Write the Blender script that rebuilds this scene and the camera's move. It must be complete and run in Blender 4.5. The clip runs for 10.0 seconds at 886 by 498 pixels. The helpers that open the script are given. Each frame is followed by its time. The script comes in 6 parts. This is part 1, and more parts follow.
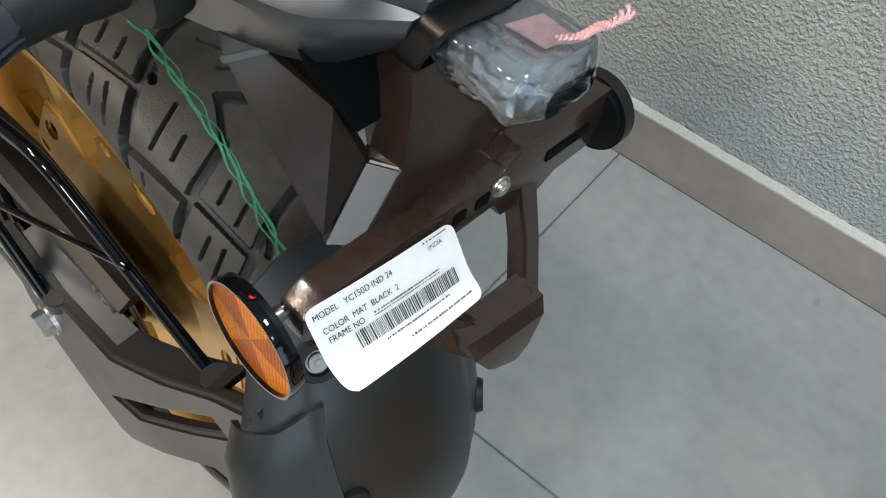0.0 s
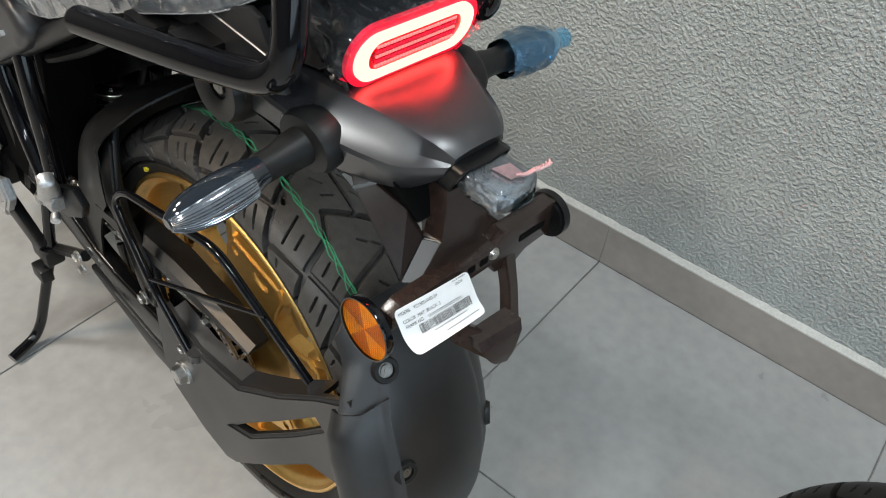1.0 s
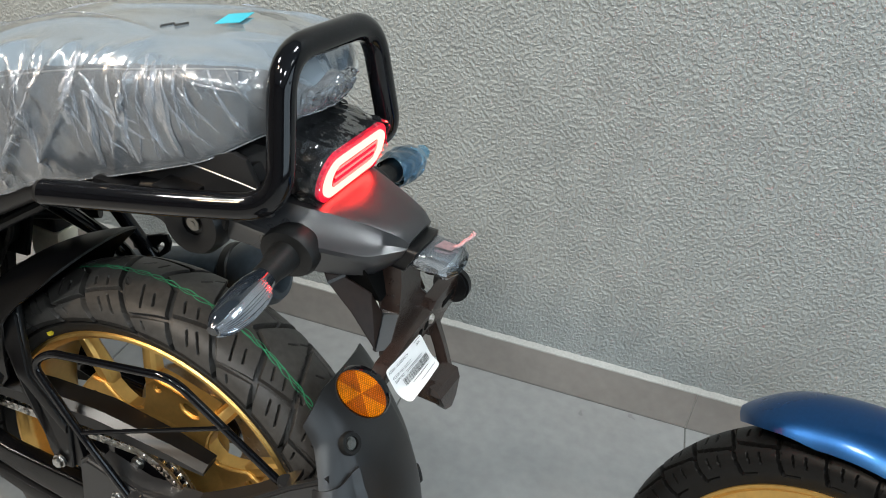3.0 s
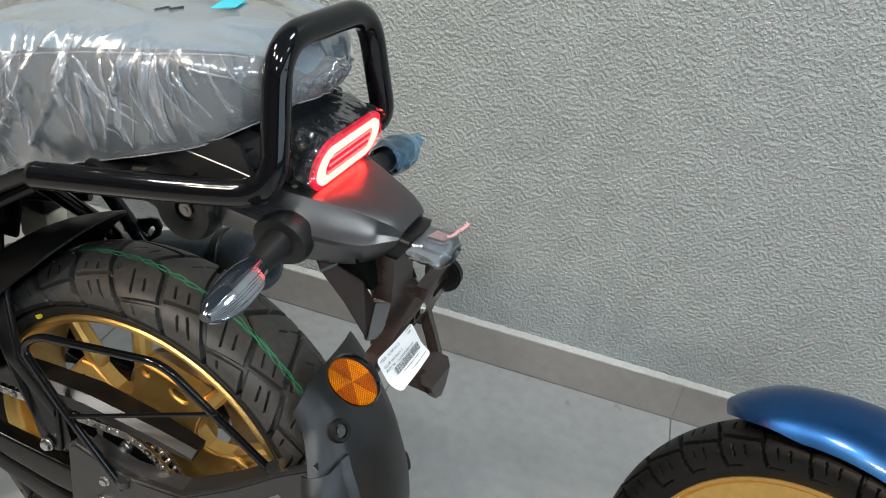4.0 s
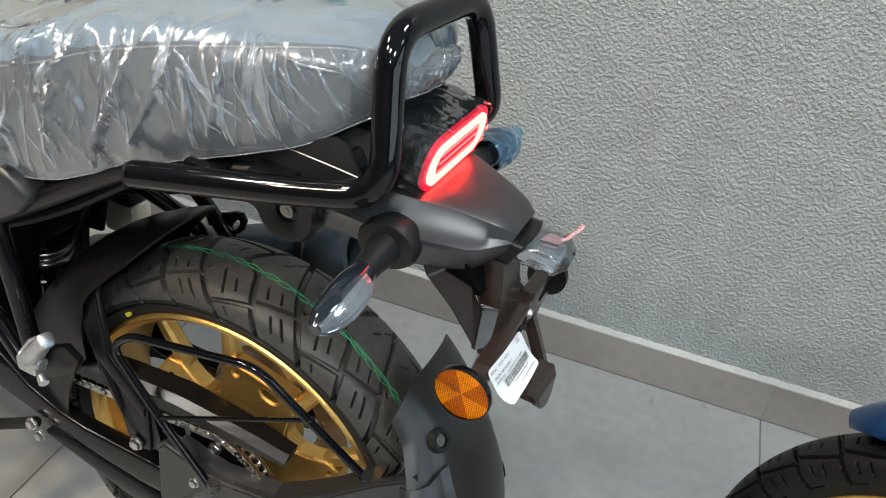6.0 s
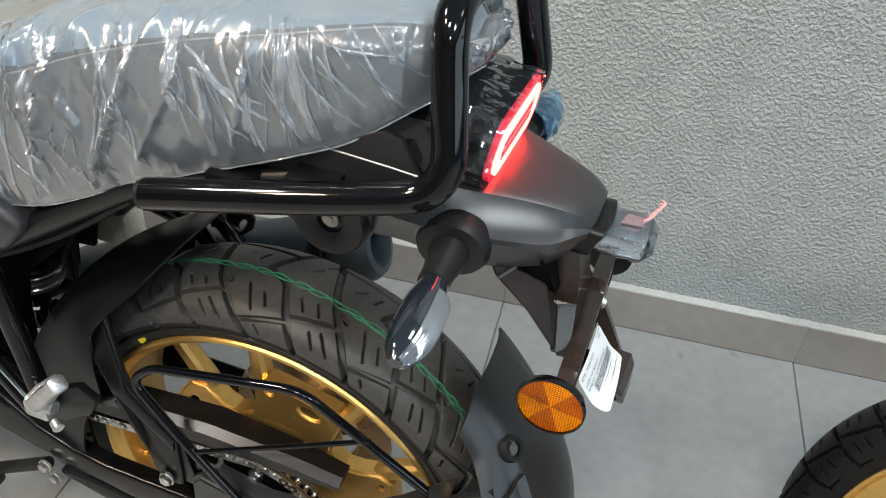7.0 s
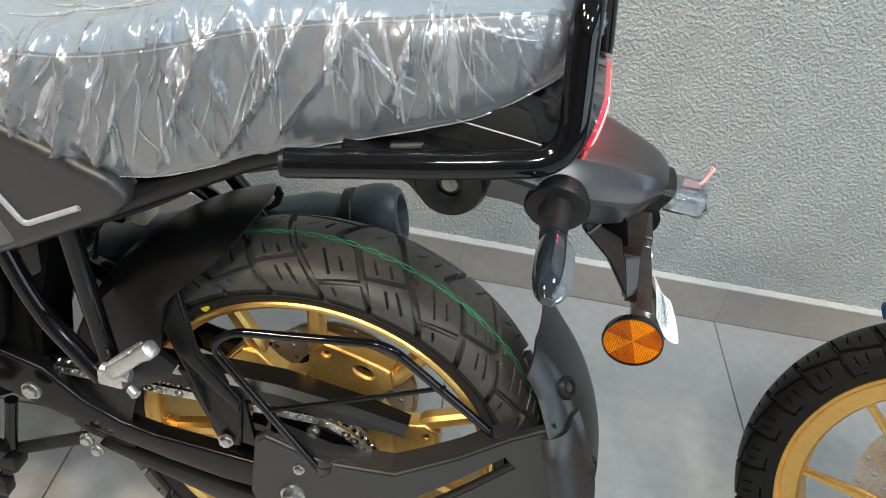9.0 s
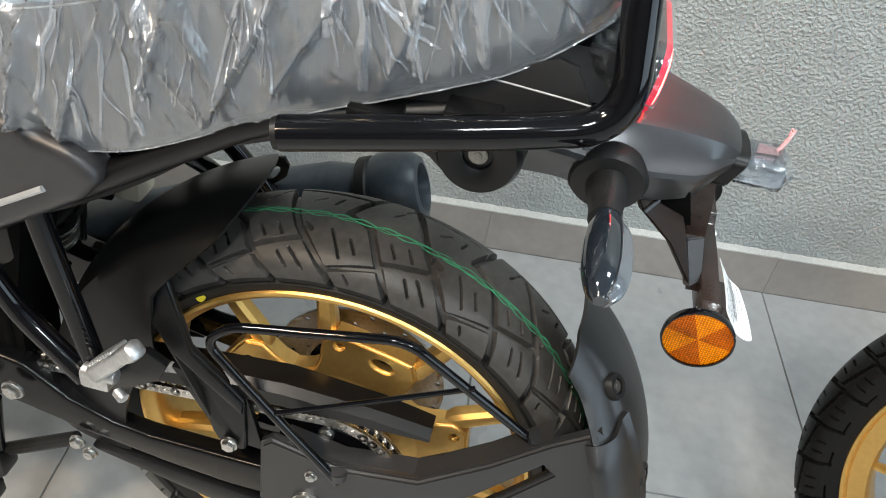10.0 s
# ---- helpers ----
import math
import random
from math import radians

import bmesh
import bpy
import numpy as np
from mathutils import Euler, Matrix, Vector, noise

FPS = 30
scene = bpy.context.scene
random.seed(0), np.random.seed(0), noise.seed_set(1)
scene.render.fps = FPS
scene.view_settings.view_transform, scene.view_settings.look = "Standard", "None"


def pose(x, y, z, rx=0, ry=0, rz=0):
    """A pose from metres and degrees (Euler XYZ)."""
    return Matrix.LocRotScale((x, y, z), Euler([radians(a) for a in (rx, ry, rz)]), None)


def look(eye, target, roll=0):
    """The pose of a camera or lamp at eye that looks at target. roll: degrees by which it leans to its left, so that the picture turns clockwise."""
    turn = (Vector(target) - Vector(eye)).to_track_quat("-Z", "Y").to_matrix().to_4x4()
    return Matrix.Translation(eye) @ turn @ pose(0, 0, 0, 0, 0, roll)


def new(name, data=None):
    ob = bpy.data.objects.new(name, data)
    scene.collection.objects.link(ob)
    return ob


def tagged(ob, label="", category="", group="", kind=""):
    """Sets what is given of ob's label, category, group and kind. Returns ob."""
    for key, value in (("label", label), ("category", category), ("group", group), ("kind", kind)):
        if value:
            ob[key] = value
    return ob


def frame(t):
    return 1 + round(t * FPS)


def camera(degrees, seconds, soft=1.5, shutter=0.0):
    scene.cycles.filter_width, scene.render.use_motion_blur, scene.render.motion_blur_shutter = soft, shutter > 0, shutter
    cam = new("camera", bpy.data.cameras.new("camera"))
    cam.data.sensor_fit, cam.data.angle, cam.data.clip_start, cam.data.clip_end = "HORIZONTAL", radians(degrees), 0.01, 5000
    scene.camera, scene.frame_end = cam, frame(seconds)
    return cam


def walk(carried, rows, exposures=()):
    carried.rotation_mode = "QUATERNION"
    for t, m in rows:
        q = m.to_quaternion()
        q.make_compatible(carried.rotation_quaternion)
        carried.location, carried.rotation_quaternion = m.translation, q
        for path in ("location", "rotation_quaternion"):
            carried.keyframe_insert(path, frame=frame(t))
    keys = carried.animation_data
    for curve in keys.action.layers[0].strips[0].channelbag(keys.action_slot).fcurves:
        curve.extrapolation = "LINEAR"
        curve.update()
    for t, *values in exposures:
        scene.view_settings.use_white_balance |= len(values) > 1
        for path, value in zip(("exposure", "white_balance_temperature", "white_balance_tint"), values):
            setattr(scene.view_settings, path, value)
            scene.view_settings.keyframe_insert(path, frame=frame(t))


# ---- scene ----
cam = camera(56.6, 10.0, soft=1.0)
PATH = [
    (0, (-0.996, 0.333, 0.948), (0.056, 0.941, -0.641), 10.7),
    (0.5, (-1.07, 0.287, 1.062), (0.007, 0.943, -0.49), 9.6),
    (1, (-1.212, 0.201, 1.15), (-0.004, 0.993, -0.233), 7.4),
    (1.5, (-1.341, 0.128, 1.208), (0.02, 1.062, 0.077), 1.0),
    (2, (-1.386, 0.194, 1.216), (0.032, 1.128, 0.158), 2.4),
    (2.5, (-1.434, 0.271, 1.205), (0.143, 0.927, 0.164), 5.6),
    (3, (-1.469, 0.302, 1.192), (0.205, 0.64, 0.15), 8.7),
    (3.2, (-1.467, 0.302, 1.192), (0.227, 0.583, 0.165), 10.3),
    (4.5, (-1.474, 0.315, 1.196), (0.167, 0.651, 0.103), 9.9),
    (5, (-1.479, 0.325, 1.196), (0.15, 0.699, 0.098), 9.3),
    (5.5, (-1.467, 0.341, 1.199), (0.158, 0.729, 0.1), 9.1),
    (5.7, (-1.461, 0.352, 1.193), (0.159, 0.749, 0.089), 9.0),
    (6.8, (-1.352, 0.46, 1.147), (0.206, 0.844, -0.047), 6.6),
    (7, (-1.358, 0.485, 1.147), (0.207, 0.789, -0.062), 4.7),
    (7.5, (-1.443, 0.604, 1.153), (0.161, 0.605, -0.042), 6.1),
    (8, (-1.469, 0.657, 1.159), (0.141, 0.51, -0.019), 11.1),
    (8.5, (-1.486, 0.684, 1.158), (0.122, 0.628, -0.031), 10.9),
    (9, (-1.486, 0.69, 1.159), (0.121, 0.644, -0.03), 11.0),
    (9.5, (-1.465, 0.691, 1.139), (0.139, 0.669, -0.056), 11.0),
    (10, (-1.375, 0.693, 1.099), (0.168, 0.689, -0.173), 9.4),
]
walk(cam, [(t, look(eye, target, roll)) for t, eye, target, roll in PATH], exposures=[(0.0, 0.09), (1.0, 0.03), (3.0, 0.06), (5.7, 0.06), (7.0, 0.15), (9.0, 0.30), (10.0, 0.38)])

# ---------------------------------------------------------------- world and lamps
world = bpy.data.worlds.new("room_air")
scene.world = world
world.use_nodes = True
world.node_tree.nodes["Background"].inputs[0].default_value = (0.9, 0.95, 1.0, 1)
world.node_tree.nodes["Background"].inputs[1].default_value = 0.01

CEILING = 3.0
LAMPS = [(-1.3, -1.8, 6, 0.0), (-0.58, -0.40, 24, 0.0), (-1.6, 2.4, 58, 0.30), (-2.9, -0.9, 36, 0.0), (-2.9, 0.9, 46, 0.2), (-2.5, 2.2, 55, 1.1), (-4.5, 0.0, 24, 0.0)]
for lx, ly, watts, warm in LAMPS:
    lamp = bpy.data.lights.new("panel_light", "AREA")
    lamp.shape, lamp.size, lamp.size_y = "RECTANGLE", 0.42, 0.42
    lamp.energy = watts
    lamp.color = (0.89 + 0.11 * warm, 0.97 - 0.19 * warm, 1.0 - 0.44 * warm)
    ob = new("panel_light", lamp)
    ob.matrix_world = pose(lx, ly, CEILING - 0.03)
# daylight in the opening of the shop front
day = bpy.data.lights.new("shop_front_daylight", "AREA")
day.shape, day.size, day.size_y = "RECTANGLE", 3.9, 2.1
day.energy, day.color = 58, (0.70, 0.87, 1.0)
ob = new("shop_front_daylight", day)
ob.matrix_world = pose(-2.5, -3.10, 1.45, 90, 0, 0)

# ---------------------------------------------------------------- materials


def material(name, color, rough=0.5, metal=0.0, coat=0.0, vary=0.25, scale=30.0, bump=0.0, bump_scale=400.0, stains=0.0, spec=0.5):
    """A surface whose colour and gloss drift at two scales, with a fine grain."""
    m = bpy.data.materials.new(name)
    m.use_nodes = True
    nt = m.node_tree
    n, link = nt.nodes, nt.links
    b = n["Principled BSDF"]
    b.inputs["Metallic"].default_value = metal
    b.inputs["Specular IOR Level"].default_value = spec
    b.inputs["Coat Weight"].default_value = coat
    b.inputs["Coat Roughness"].default_value = 0.06
    co = n.new("ShaderNodeTexCoord")
    big, fine = n.new("ShaderNodeTexNoise"), n.new("ShaderNodeTexNoise")
    big.inputs["Scale"].default_value, big.inputs["Detail"].default_value = scale * 0.25, 5
    fine.inputs["Scale"].default_value, fine.inputs["Detail"].default_value = scale * 4, 3
    link.new(co.outputs["Object"], big.inputs["Vector"])
    link.new(co.outputs["Object"], fine.inputs["Vector"])
    add = n.new("ShaderNodeMath")
    add.operation = "ADD"
    link.new(big.outputs["Fac"], add.inputs[0])
    link.new(fine.outputs["Fac"], add.inputs[1])
    ramp = n.new("ShaderNodeMapRange")
    ramp.inputs["From Min"].default_value, ramp.inputs["From Max"].default_value = 0.7, 1.3
    ramp.inputs["To Min"].default_value, ramp.inputs["To Max"].default_value = 1 - vary, 1 + vary
    link.new(add.outputs[0], ramp.inputs["Value"])
    mul = n.new("ShaderNodeVectorMath")
    mul.operation = "SCALE"
    mul.inputs[0].default_value = color
    link.new(ramp.outputs[0], mul.inputs["Scale"])
    link.new(mul.outputs[0], b.inputs["Base Color"])
    rr = n.new("ShaderNodeMapRange")
    rr.inputs["From Min"].default_value, rr.inputs["From Max"].default_value = 0.3, 0.7
    rr.inputs["To Min"].default_value, rr.inputs["To Max"].default_value = rough * 0.85, min(1.0, rough * 1.15)
    link.new(big.outputs["Fac"], rr.inputs["Value"])
    link.new(rr.outputs[0], b.inputs["Roughness"])
    if bump:
        grain, bp = n.new("ShaderNodeTexNoise"), n.new("ShaderNodeBump")
        grain.inputs["Scale"].default_value, grain.inputs["Detail"].default_value = bump_scale, 2
        link.new(co.outputs["Object"], grain.inputs["Vector"])
        bp.inputs["Strength"].default_value, bp.inputs["Distance"].default_value = bump, 0.0006
        link.new(grain.outputs["Fac"], bp.inputs["Height"])
        link.new(bp.outputs[0], b.inputs["Normal"])
    return m


def film_material(name, tint, haze, crease_haze, gloss_rough, stretch, strength, boost_by, edge=(1.0, 1.5), cells=(0, 0, 0), tilt=0.0):
    """Thin clear wrapping film: lets the thing show through, with glossy creases; whitish haze paints their highlights.
    """
    m = bpy.data.materials.new(name)
    m.use_nodes = True
    nt = m.node_tree
    n, link = nt.nodes, nt.links
    n.remove(n["Principled BSDF"])
    out = n["Material Output"]
    tr, gl, df = n.new("ShaderNodeBsdfTransparent"), n.new("ShaderNodeBsdfGlossy"), n.new("ShaderNodeBsdfDiffuse")
    tr.inputs[0].default_value = (*tint, 1)
    gl.inputs[0].default_value, gl.inputs[1].default_value = (1, 1, 1, 1), gloss_rough
    df.inputs[0].default_value = (0.76 * tint[0], 0.82 * tint[1], 0.88 * tint[2], 1)
    co, mp, nz, bp = n.new("ShaderNodeTexCoord"), n.new("ShaderNodeMapping"), n.new("ShaderNodeTexNoise"), n.new("ShaderNodeBump")
    mp.inputs["Scale"].default_value = stretch
    nz.noise_type = "RIDGED_MULTIFRACTAL"
    nz.inputs["Scale"].default_value, nz.inputs["Detail"].default_value, nz.inputs["Distortion"].default_value = 1.0, 3.0, 0.9
    link.new(co.outputs["Object"], mp.inputs["Vector"])
    link.new(mp.outputs[0], nz.inputs["Vector"])
    where = n.new("ShaderNodeTexNoise")
    where.inputs["Scale"].default_value, where.inputs["Detail"].default_value = 9.0, 2.0
    link.new(co.outputs["Object"], where.inputs["Vector"])
    slack = n.new("ShaderNodeMapRange")
    slack.inputs["From Min"].default_value, slack.inputs["From Max"].default_value = 0.42, 0.62
    link.new(where.outputs["Fac"], slack.inputs["Value"])
    bp.inputs["Strength"].default_value, bp.inputs["Distance"].default_value = strength, 0.004
    link.new(nz.outputs["Fac"], bp.inputs["Height"])
    bent_to = bp.outputs[0]
    if tilt:
        # flat little facets between the creases, each leaning its own way
        warp, bend, grow, cell = n.new("ShaderNodeTexNoise"), n.new("ShaderNodeVectorMath"), n.new("ShaderNodeMapping"), n.new("ShaderNodeTexVoronoi")
        warp.inputs["Scale"].default_value, warp.inputs["Detail"].default_value = 22.0, 2.0
        bend.operation, bend.inputs[1].default_value = "MULTIPLY_ADD", (0.03, 0.03, 0.03)
        link.new(co.outputs["Object"], warp.inputs["Vector"])
        link.new(warp.outputs["Color"], bend.inputs[0])
        link.new(co.outputs["Object"], bend.inputs[2])
        grow.inputs["Scale"].default_value = cells
        cell.inputs["Scale"].default_value = 1.0
        link.new(bend.outputs[0], grow.inputs["Vector"])
        link.new(grow.outputs[0], cell.inputs["Vector"])
        mid, lean, add, unit = (n.new("ShaderNodeVectorMath") for _ in range(4))
        mid.operation, mid.inputs[1].default_value = "SUBTRACT", (0.5, 0.5, 0.5)
        lean.operation = "SCALE"
        lean.inputs["Scale"].default_value = tilt
        add.operation, unit.operation = "ADD", "NORMALIZE"
        link.new(cell.outputs["Color"], mid.inputs[0])
        link.new(mid.outputs[0], lean.inputs[0])
        link.new(lean.outputs[0], add.inputs[0])
        link.new(bp.outputs[0], add.inputs[1])
        link.new(add.outputs[0], unit.inputs[0])
        bent_to = unit.outputs[0]
    link.new(bent_to, gl.inputs["Normal"])
    link.new(bp.outputs[0], df.inputs["Normal"])
    fr = n.new("ShaderNodeFresnel")
    fr.inputs[0].default_value = 1.5
    boost = n.new("ShaderNodeMath")
    boost.operation, boost.inputs[1].default_value = "MULTIPLY", boost_by
    boost.use_clamp = True
    link.new(fr.outputs[0], boost.inputs[0])
    # Haze rises along the creases, a painted stand-in for streak highlights
    crease = n.new("ShaderNodeMapRange")
    crease.interpolation_type = "SMOOTHSTEP"
    crease.inputs["From Min"].default_value, crease.inputs["From Max"].default_value = edge
    link.new(nz.outputs["Fac"], crease.inputs["Value"])
    both = n.new("ShaderNodeMath")
    both.operation = "MULTIPLY"
    link.new(crease.outputs[0], both.inputs[0])
    link.new(slack.outputs[0], both.inputs[1])
    hz = n.new("ShaderNodeMapRange")
    hz.inputs["To Min"].default_value, hz.inputs["To Max"].default_value = haze, crease_haze
    link.new(both.outputs[0], hz.inputs["Value"])
    a, c = n.new("ShaderNodeMixShader"), n.new("ShaderNodeMixShader")
    link.new(hz.outputs[0], a.inputs[0])
    link.new(tr.outputs[0], a.inputs[1])
    link.new(df.outputs[0], a.inputs[2])
    link.new(boost.outputs[0], c.inputs[0])
    link.new(a.outputs[0], c.inputs[1])
    link.new(gl.outputs[0], c.inputs[2])
    link.new(c.outputs[0], out.inputs[0])
    return m


def glow_material(name, color, strength):
    m = bpy.data.materials.new(name)
    m.use_nodes = True
    b = m.node_tree.nodes["Principled BSDF"]
    b.inputs["Base Color"].default_value = (*color, 1)
    b.inputs["Emission Color"].default_value = (*color, 1)
    b.inputs["Emission Strength"].default_value = strength
    return m


def plaster_material():
    m = material("plaster", (0.375, 0.395, 0.385), 0.42, vary=0.10, scale=4)
    nt = m.node_tree
    n, link = nt.nodes, nt.links
    b = n["Principled BSDF"]
    co = n["Texture Coordinate"]
    # A rolled stipple: soft raised dabs, some run together, under a finer grit.
    ridge, dabs, soft = n.new("ShaderNodeTexNoise"), n.new("ShaderNodeTexVoronoi"), n.new("ShaderNodeTexNoise")
    ridge.inputs["Scale"].default_value, ridge.inputs["Detail"].default_value, ridge.inputs["Distortion"].default_value = 150, 1.2, 0.15
    dabs.feature = "SMOOTH_F1"
    dabs.inputs["Scale"].default_value, dabs.inputs["Smoothness"].default_value, dabs.inputs["Randomness"].default_value = 120, 0.6, 1.0
    soft.inputs["Scale"].default_value, soft.inputs["Detail"].default_value = 260, 1
    for node in (ridge, dabs, soft):
        link.new(co.outputs["Object"], node.inputs["Vector"])
    sh = n.new("ShaderNodeMapRange")
    sh.interpolation_type = "SMOOTHSTEP"
    sh.inputs["From Min"].default_value, sh.inputs["From Max"].default_value = 0.38, 0.68
    link.new(ridge.outputs["Fac"], sh.inputs["Value"])
    dab = n.new("ShaderNodeMath")
    dab.operation, dab.inputs[1].default_value = "MULTIPLY_ADD", -0.45
    link.new(dabs.outputs["Distance"], dab.inputs[0])
    link.new(sh.outputs[0], dab.inputs[2])
    mix = n.new("ShaderNodeMath")
    mix.operation, mix.inputs[1].default_value = "MULTIPLY_ADD", 0.18
    link.new(soft.outputs["Fac"], mix.inputs[0])
    link.new(dab.outputs[0], mix.inputs[2])
    bp = n.new("ShaderNodeBump")
    bp.inputs["Strength"].default_value, bp.inputs["Distance"].default_value = 0.72, 0.0030
    link.new(mix.outputs[0], bp.inputs["Height"])
    link.new(bp.outputs[0], b.inputs["Normal"])
    return m


def tile_material(name, color, rough):
    """Matt porcelain with soft clouds; each tile a little different."""
    m = material(name, color, rough, vary=0.10, scale=9)
    nt = m.node_tree
    n, link = nt.nodes, nt.links
    b = n["Principled BSDF"]
    here = n.new("ShaderNodeNewGeometry")
    for k in list(nt.links):
        if k.from_node.bl_idname == "ShaderNodeTexCoord":
            link.new(here.outputs["Position"], k.to_socket)
    info = n.new("ShaderNodeObjectInfo")
    mr = n.new("ShaderNodeMapRange")
    mr.inputs["To Min"].default_value, mr.inputs["To Max"].default_value = 0.95, 1.05
    link.new(info.outputs["Random"], mr.inputs["Value"])
    sc = n.new("ShaderNodeVectorMath")
    sc.operation = "SCALE"
    old = b.inputs["Base Color"].links[0].from_socket
    link.new(old, sc.inputs[0])
    link.new(mr.outputs[0], sc.inputs["Scale"])
    link.new(sc.outputs[0], b.inputs["Base Color"])
    return m


M_PLASTER = plaster_material()
M_CEIL = material("ceiling_paint", (0.40, 0.46, 0.52), 0.8, vary=0.05, scale=3)
M_PAINT = material("wall_paint", (0.10, 0.10, 0.10), 0.7, vary=0.06, scale=3)
M_TILE = tile_material("floor_tile", (0.33, 0.33, 0.325), 0.30)
M_SKIRT = tile_material("skirting_tile", (0.31, 0.28, 0.255), 0.38)
M_GROUT = material("grout", (0.20, 0.20, 0.19), 0.9, vary=0.2, scale=60)
M_MORTAR = material("mortar", (0.50, 0.49, 0.46), 0.85, vary=0.15, scale=60, bump=0.8, bump_scale=300)
M_PLASTIC = material("black_plastic", (0.0045, 0.0045, 0.005), 0.36, vary=0.18, scale=25, bump=0.10, bump_scale=900, spec=0.40)
M_PLASTIC2 = material("grey_black_plastic", (0.010, 0.010, 0.011), 0.42, vary=0.18, scale=25, bump=0.10, bump_scale=900, spec=0.50)
M_FLAP = material("matt_moulded_plastic", (0.013, 0.013, 0.0140), 0.40, vary=0.15, scale=25, bump=0.12, bump_scale=900, spec=0.75)
M_COWL = material("cowl_plastic", (0.018, 0.0185, 0.021), 0.30, vary=0.15, scale=25, bump=0.10, bump_scale=900, spec=0.95)
M_BROWN = material("mould_plastic", (0.030, 0.018, 0.0145), 0.24, vary=0.25, scale=30, bump=0.2, bump_scale=500, spec=0.6)
M_FIN = material("polished_mould_plastic", (0.022, 0.014, 0.011), 0.36, vary=0.25, scale=30, bump=0.15, bump_scale=500, spec=0.25)
M_FINEDGE = material("satin_grey_plastic", (0.022, 0.022, 0.024), 0.34, vary=0.1, scale=30, spec=0.8)
M_SATIN = material("satin_black_enamel", (0.004, 0.004, 0.0045), 0.20, vary=0.15, scale=20, spec=0.30)
M_GLOSS = material("gloss_black_enamel", (0.0035, 0.0035, 0.0045), 0.08, coat=0.50, spec=0.20, vary=0.1, scale=20)
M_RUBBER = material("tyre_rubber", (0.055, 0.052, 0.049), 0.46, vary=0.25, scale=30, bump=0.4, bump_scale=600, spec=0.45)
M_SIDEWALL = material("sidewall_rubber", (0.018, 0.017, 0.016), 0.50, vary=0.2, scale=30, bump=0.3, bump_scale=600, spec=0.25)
M_RUBBERNEW = material("new_tyre_rubber", (0.008, 0.008, 0.008), 0.42, vary=0.2, scale=30, bump=0.4, bump_scale=600, spec=0.18)
M_RUBBER2 = material("soft_rubber", (0.011, 0.011, 0.011), 0.45, vary=0.2, scale=40, bump=0.3, spec=0.3)
M_GOLD = material("gold_paint", (0.76, 0.475, 0.15), 0.34, metal=0.90, vary=0.08, scale=30, bump=0.15, bump_scale=1500)
M_STEEL = material("zinc_steel", (0.55, 0.54, 0.52), 0.30, metal=1.0, vary=0.2, scale=60)
M_DISC = material("brake_steel", (0.50, 0.475, 0.44), 0.38, metal=0.8, vary=0.2, scale=60)
M_BOLT = material("dull_zinc", (0.26, 0.25, 0.23), 0.36, metal=1.0, vary=0.2, scale=60)
M_ALU = material("cast_aluminium", (0.60, 0.60, 0.60), 0.38, metal=0.9, vary=0.15, scale=60, bump=0.3, bump_scale=700)
M_CHAIN = material("chain_steel", (0.58, 0.56, 0.53), 0.28, metal=1.0, vary=0.35, scale=80)
# Near-black for hollows and inner parts: their shade is put into the colour
M_SHADE = material("shade_black", (0.003, 0.003, 0.003), 0.8, vary=0.2, spec=0.08)
M_SEAT = material("seat_vinyl", (0.052, 0.056, 0.062), 0.45, vary=0.2, scale=30, bump=0.9, bump_scale=420)
M_THREAD = material("stitch_thread", (0.45, 0.45, 0.44), 0.7, vary=0.2, scale=80)
M_FILM = film_material("clear_film", (0.95, 0.95, 0.965), 0.19, 0.85, 0.20, (9, 46, 8), 0.8, 2.6, (0.90, 1.30), (30, 90, 22), 0.38)
# Top film: extra haze and blue tint put ceiling reflections into the colour
M_FILMTOP = film_material("ceiling_sheen_film", (0.80, 0.90, 0.98), 0.345, 0.70, 0.16, (13, 7, 13), 0.7, 2.6, (1.0, 1.45), (30, 16, 30), 0.20)
M_FOLD = film_material("gathered_film", (0.95, 0.95, 0.97), 0.30, 0.88, 0.15, (40, 90, 40), 0.7, 3.4, (0.75, 1.35), (120, 120, 60), 0.5)
M_FILM2 = film_material("tight_film", (0.94, 0.95, 0.97), 0.020, 0.26, 0.05, (70, 14, 70), 0.7, 2.2, (1.0, 1.5), (180, 180, 180), 0.25)
M_BLUEFILM = film_material("blue_film", (0.22, 0.58, 0.86), 0.16, 0.55, 0.12, (60, 60, 60), 1.0, 1.6)
M_PINK = material("pink_tape", (0.74, 0.45, 0.46), 0.5, vary=0.2, scale=60)
M_BLUETAPE = material("cyan_tape", (0.05, 0.52, 0.66), 0.5, vary=0.06, scale=40)
M_PAPER = material("white_paper", (0.90, 0.89, 0.89), 0.45, vary=0.03, scale=30)
M_INK = material("ink", (0.03, 0.03, 0.03), 0.6, vary=0.1)
M_CHROMELENS = material("chrome_wrap", (0.50, 0.56, 0.61), 0.16, metal=0.85, vary=0.3, scale=90, bump=0.6, bump_scale=160)
M_SMOKE = material("smoke_lens", (0.012, 0.016, 0.022), 0.08, coat=1.0, vary=0.1, scale=40)
M_CLEARLENS = material("clear_lens", (0.27, 0.29, 0.32), 0.15, metal=0.75, coat=1.0, vary=0.10, scale=40)
M_ORANGE = material("amber_prism", (0.92, 0.26, 0.0), 0.32, coat=0.0, spec=0.15, vary=0.45, scale=160, bump=1.0, bump_scale=500)
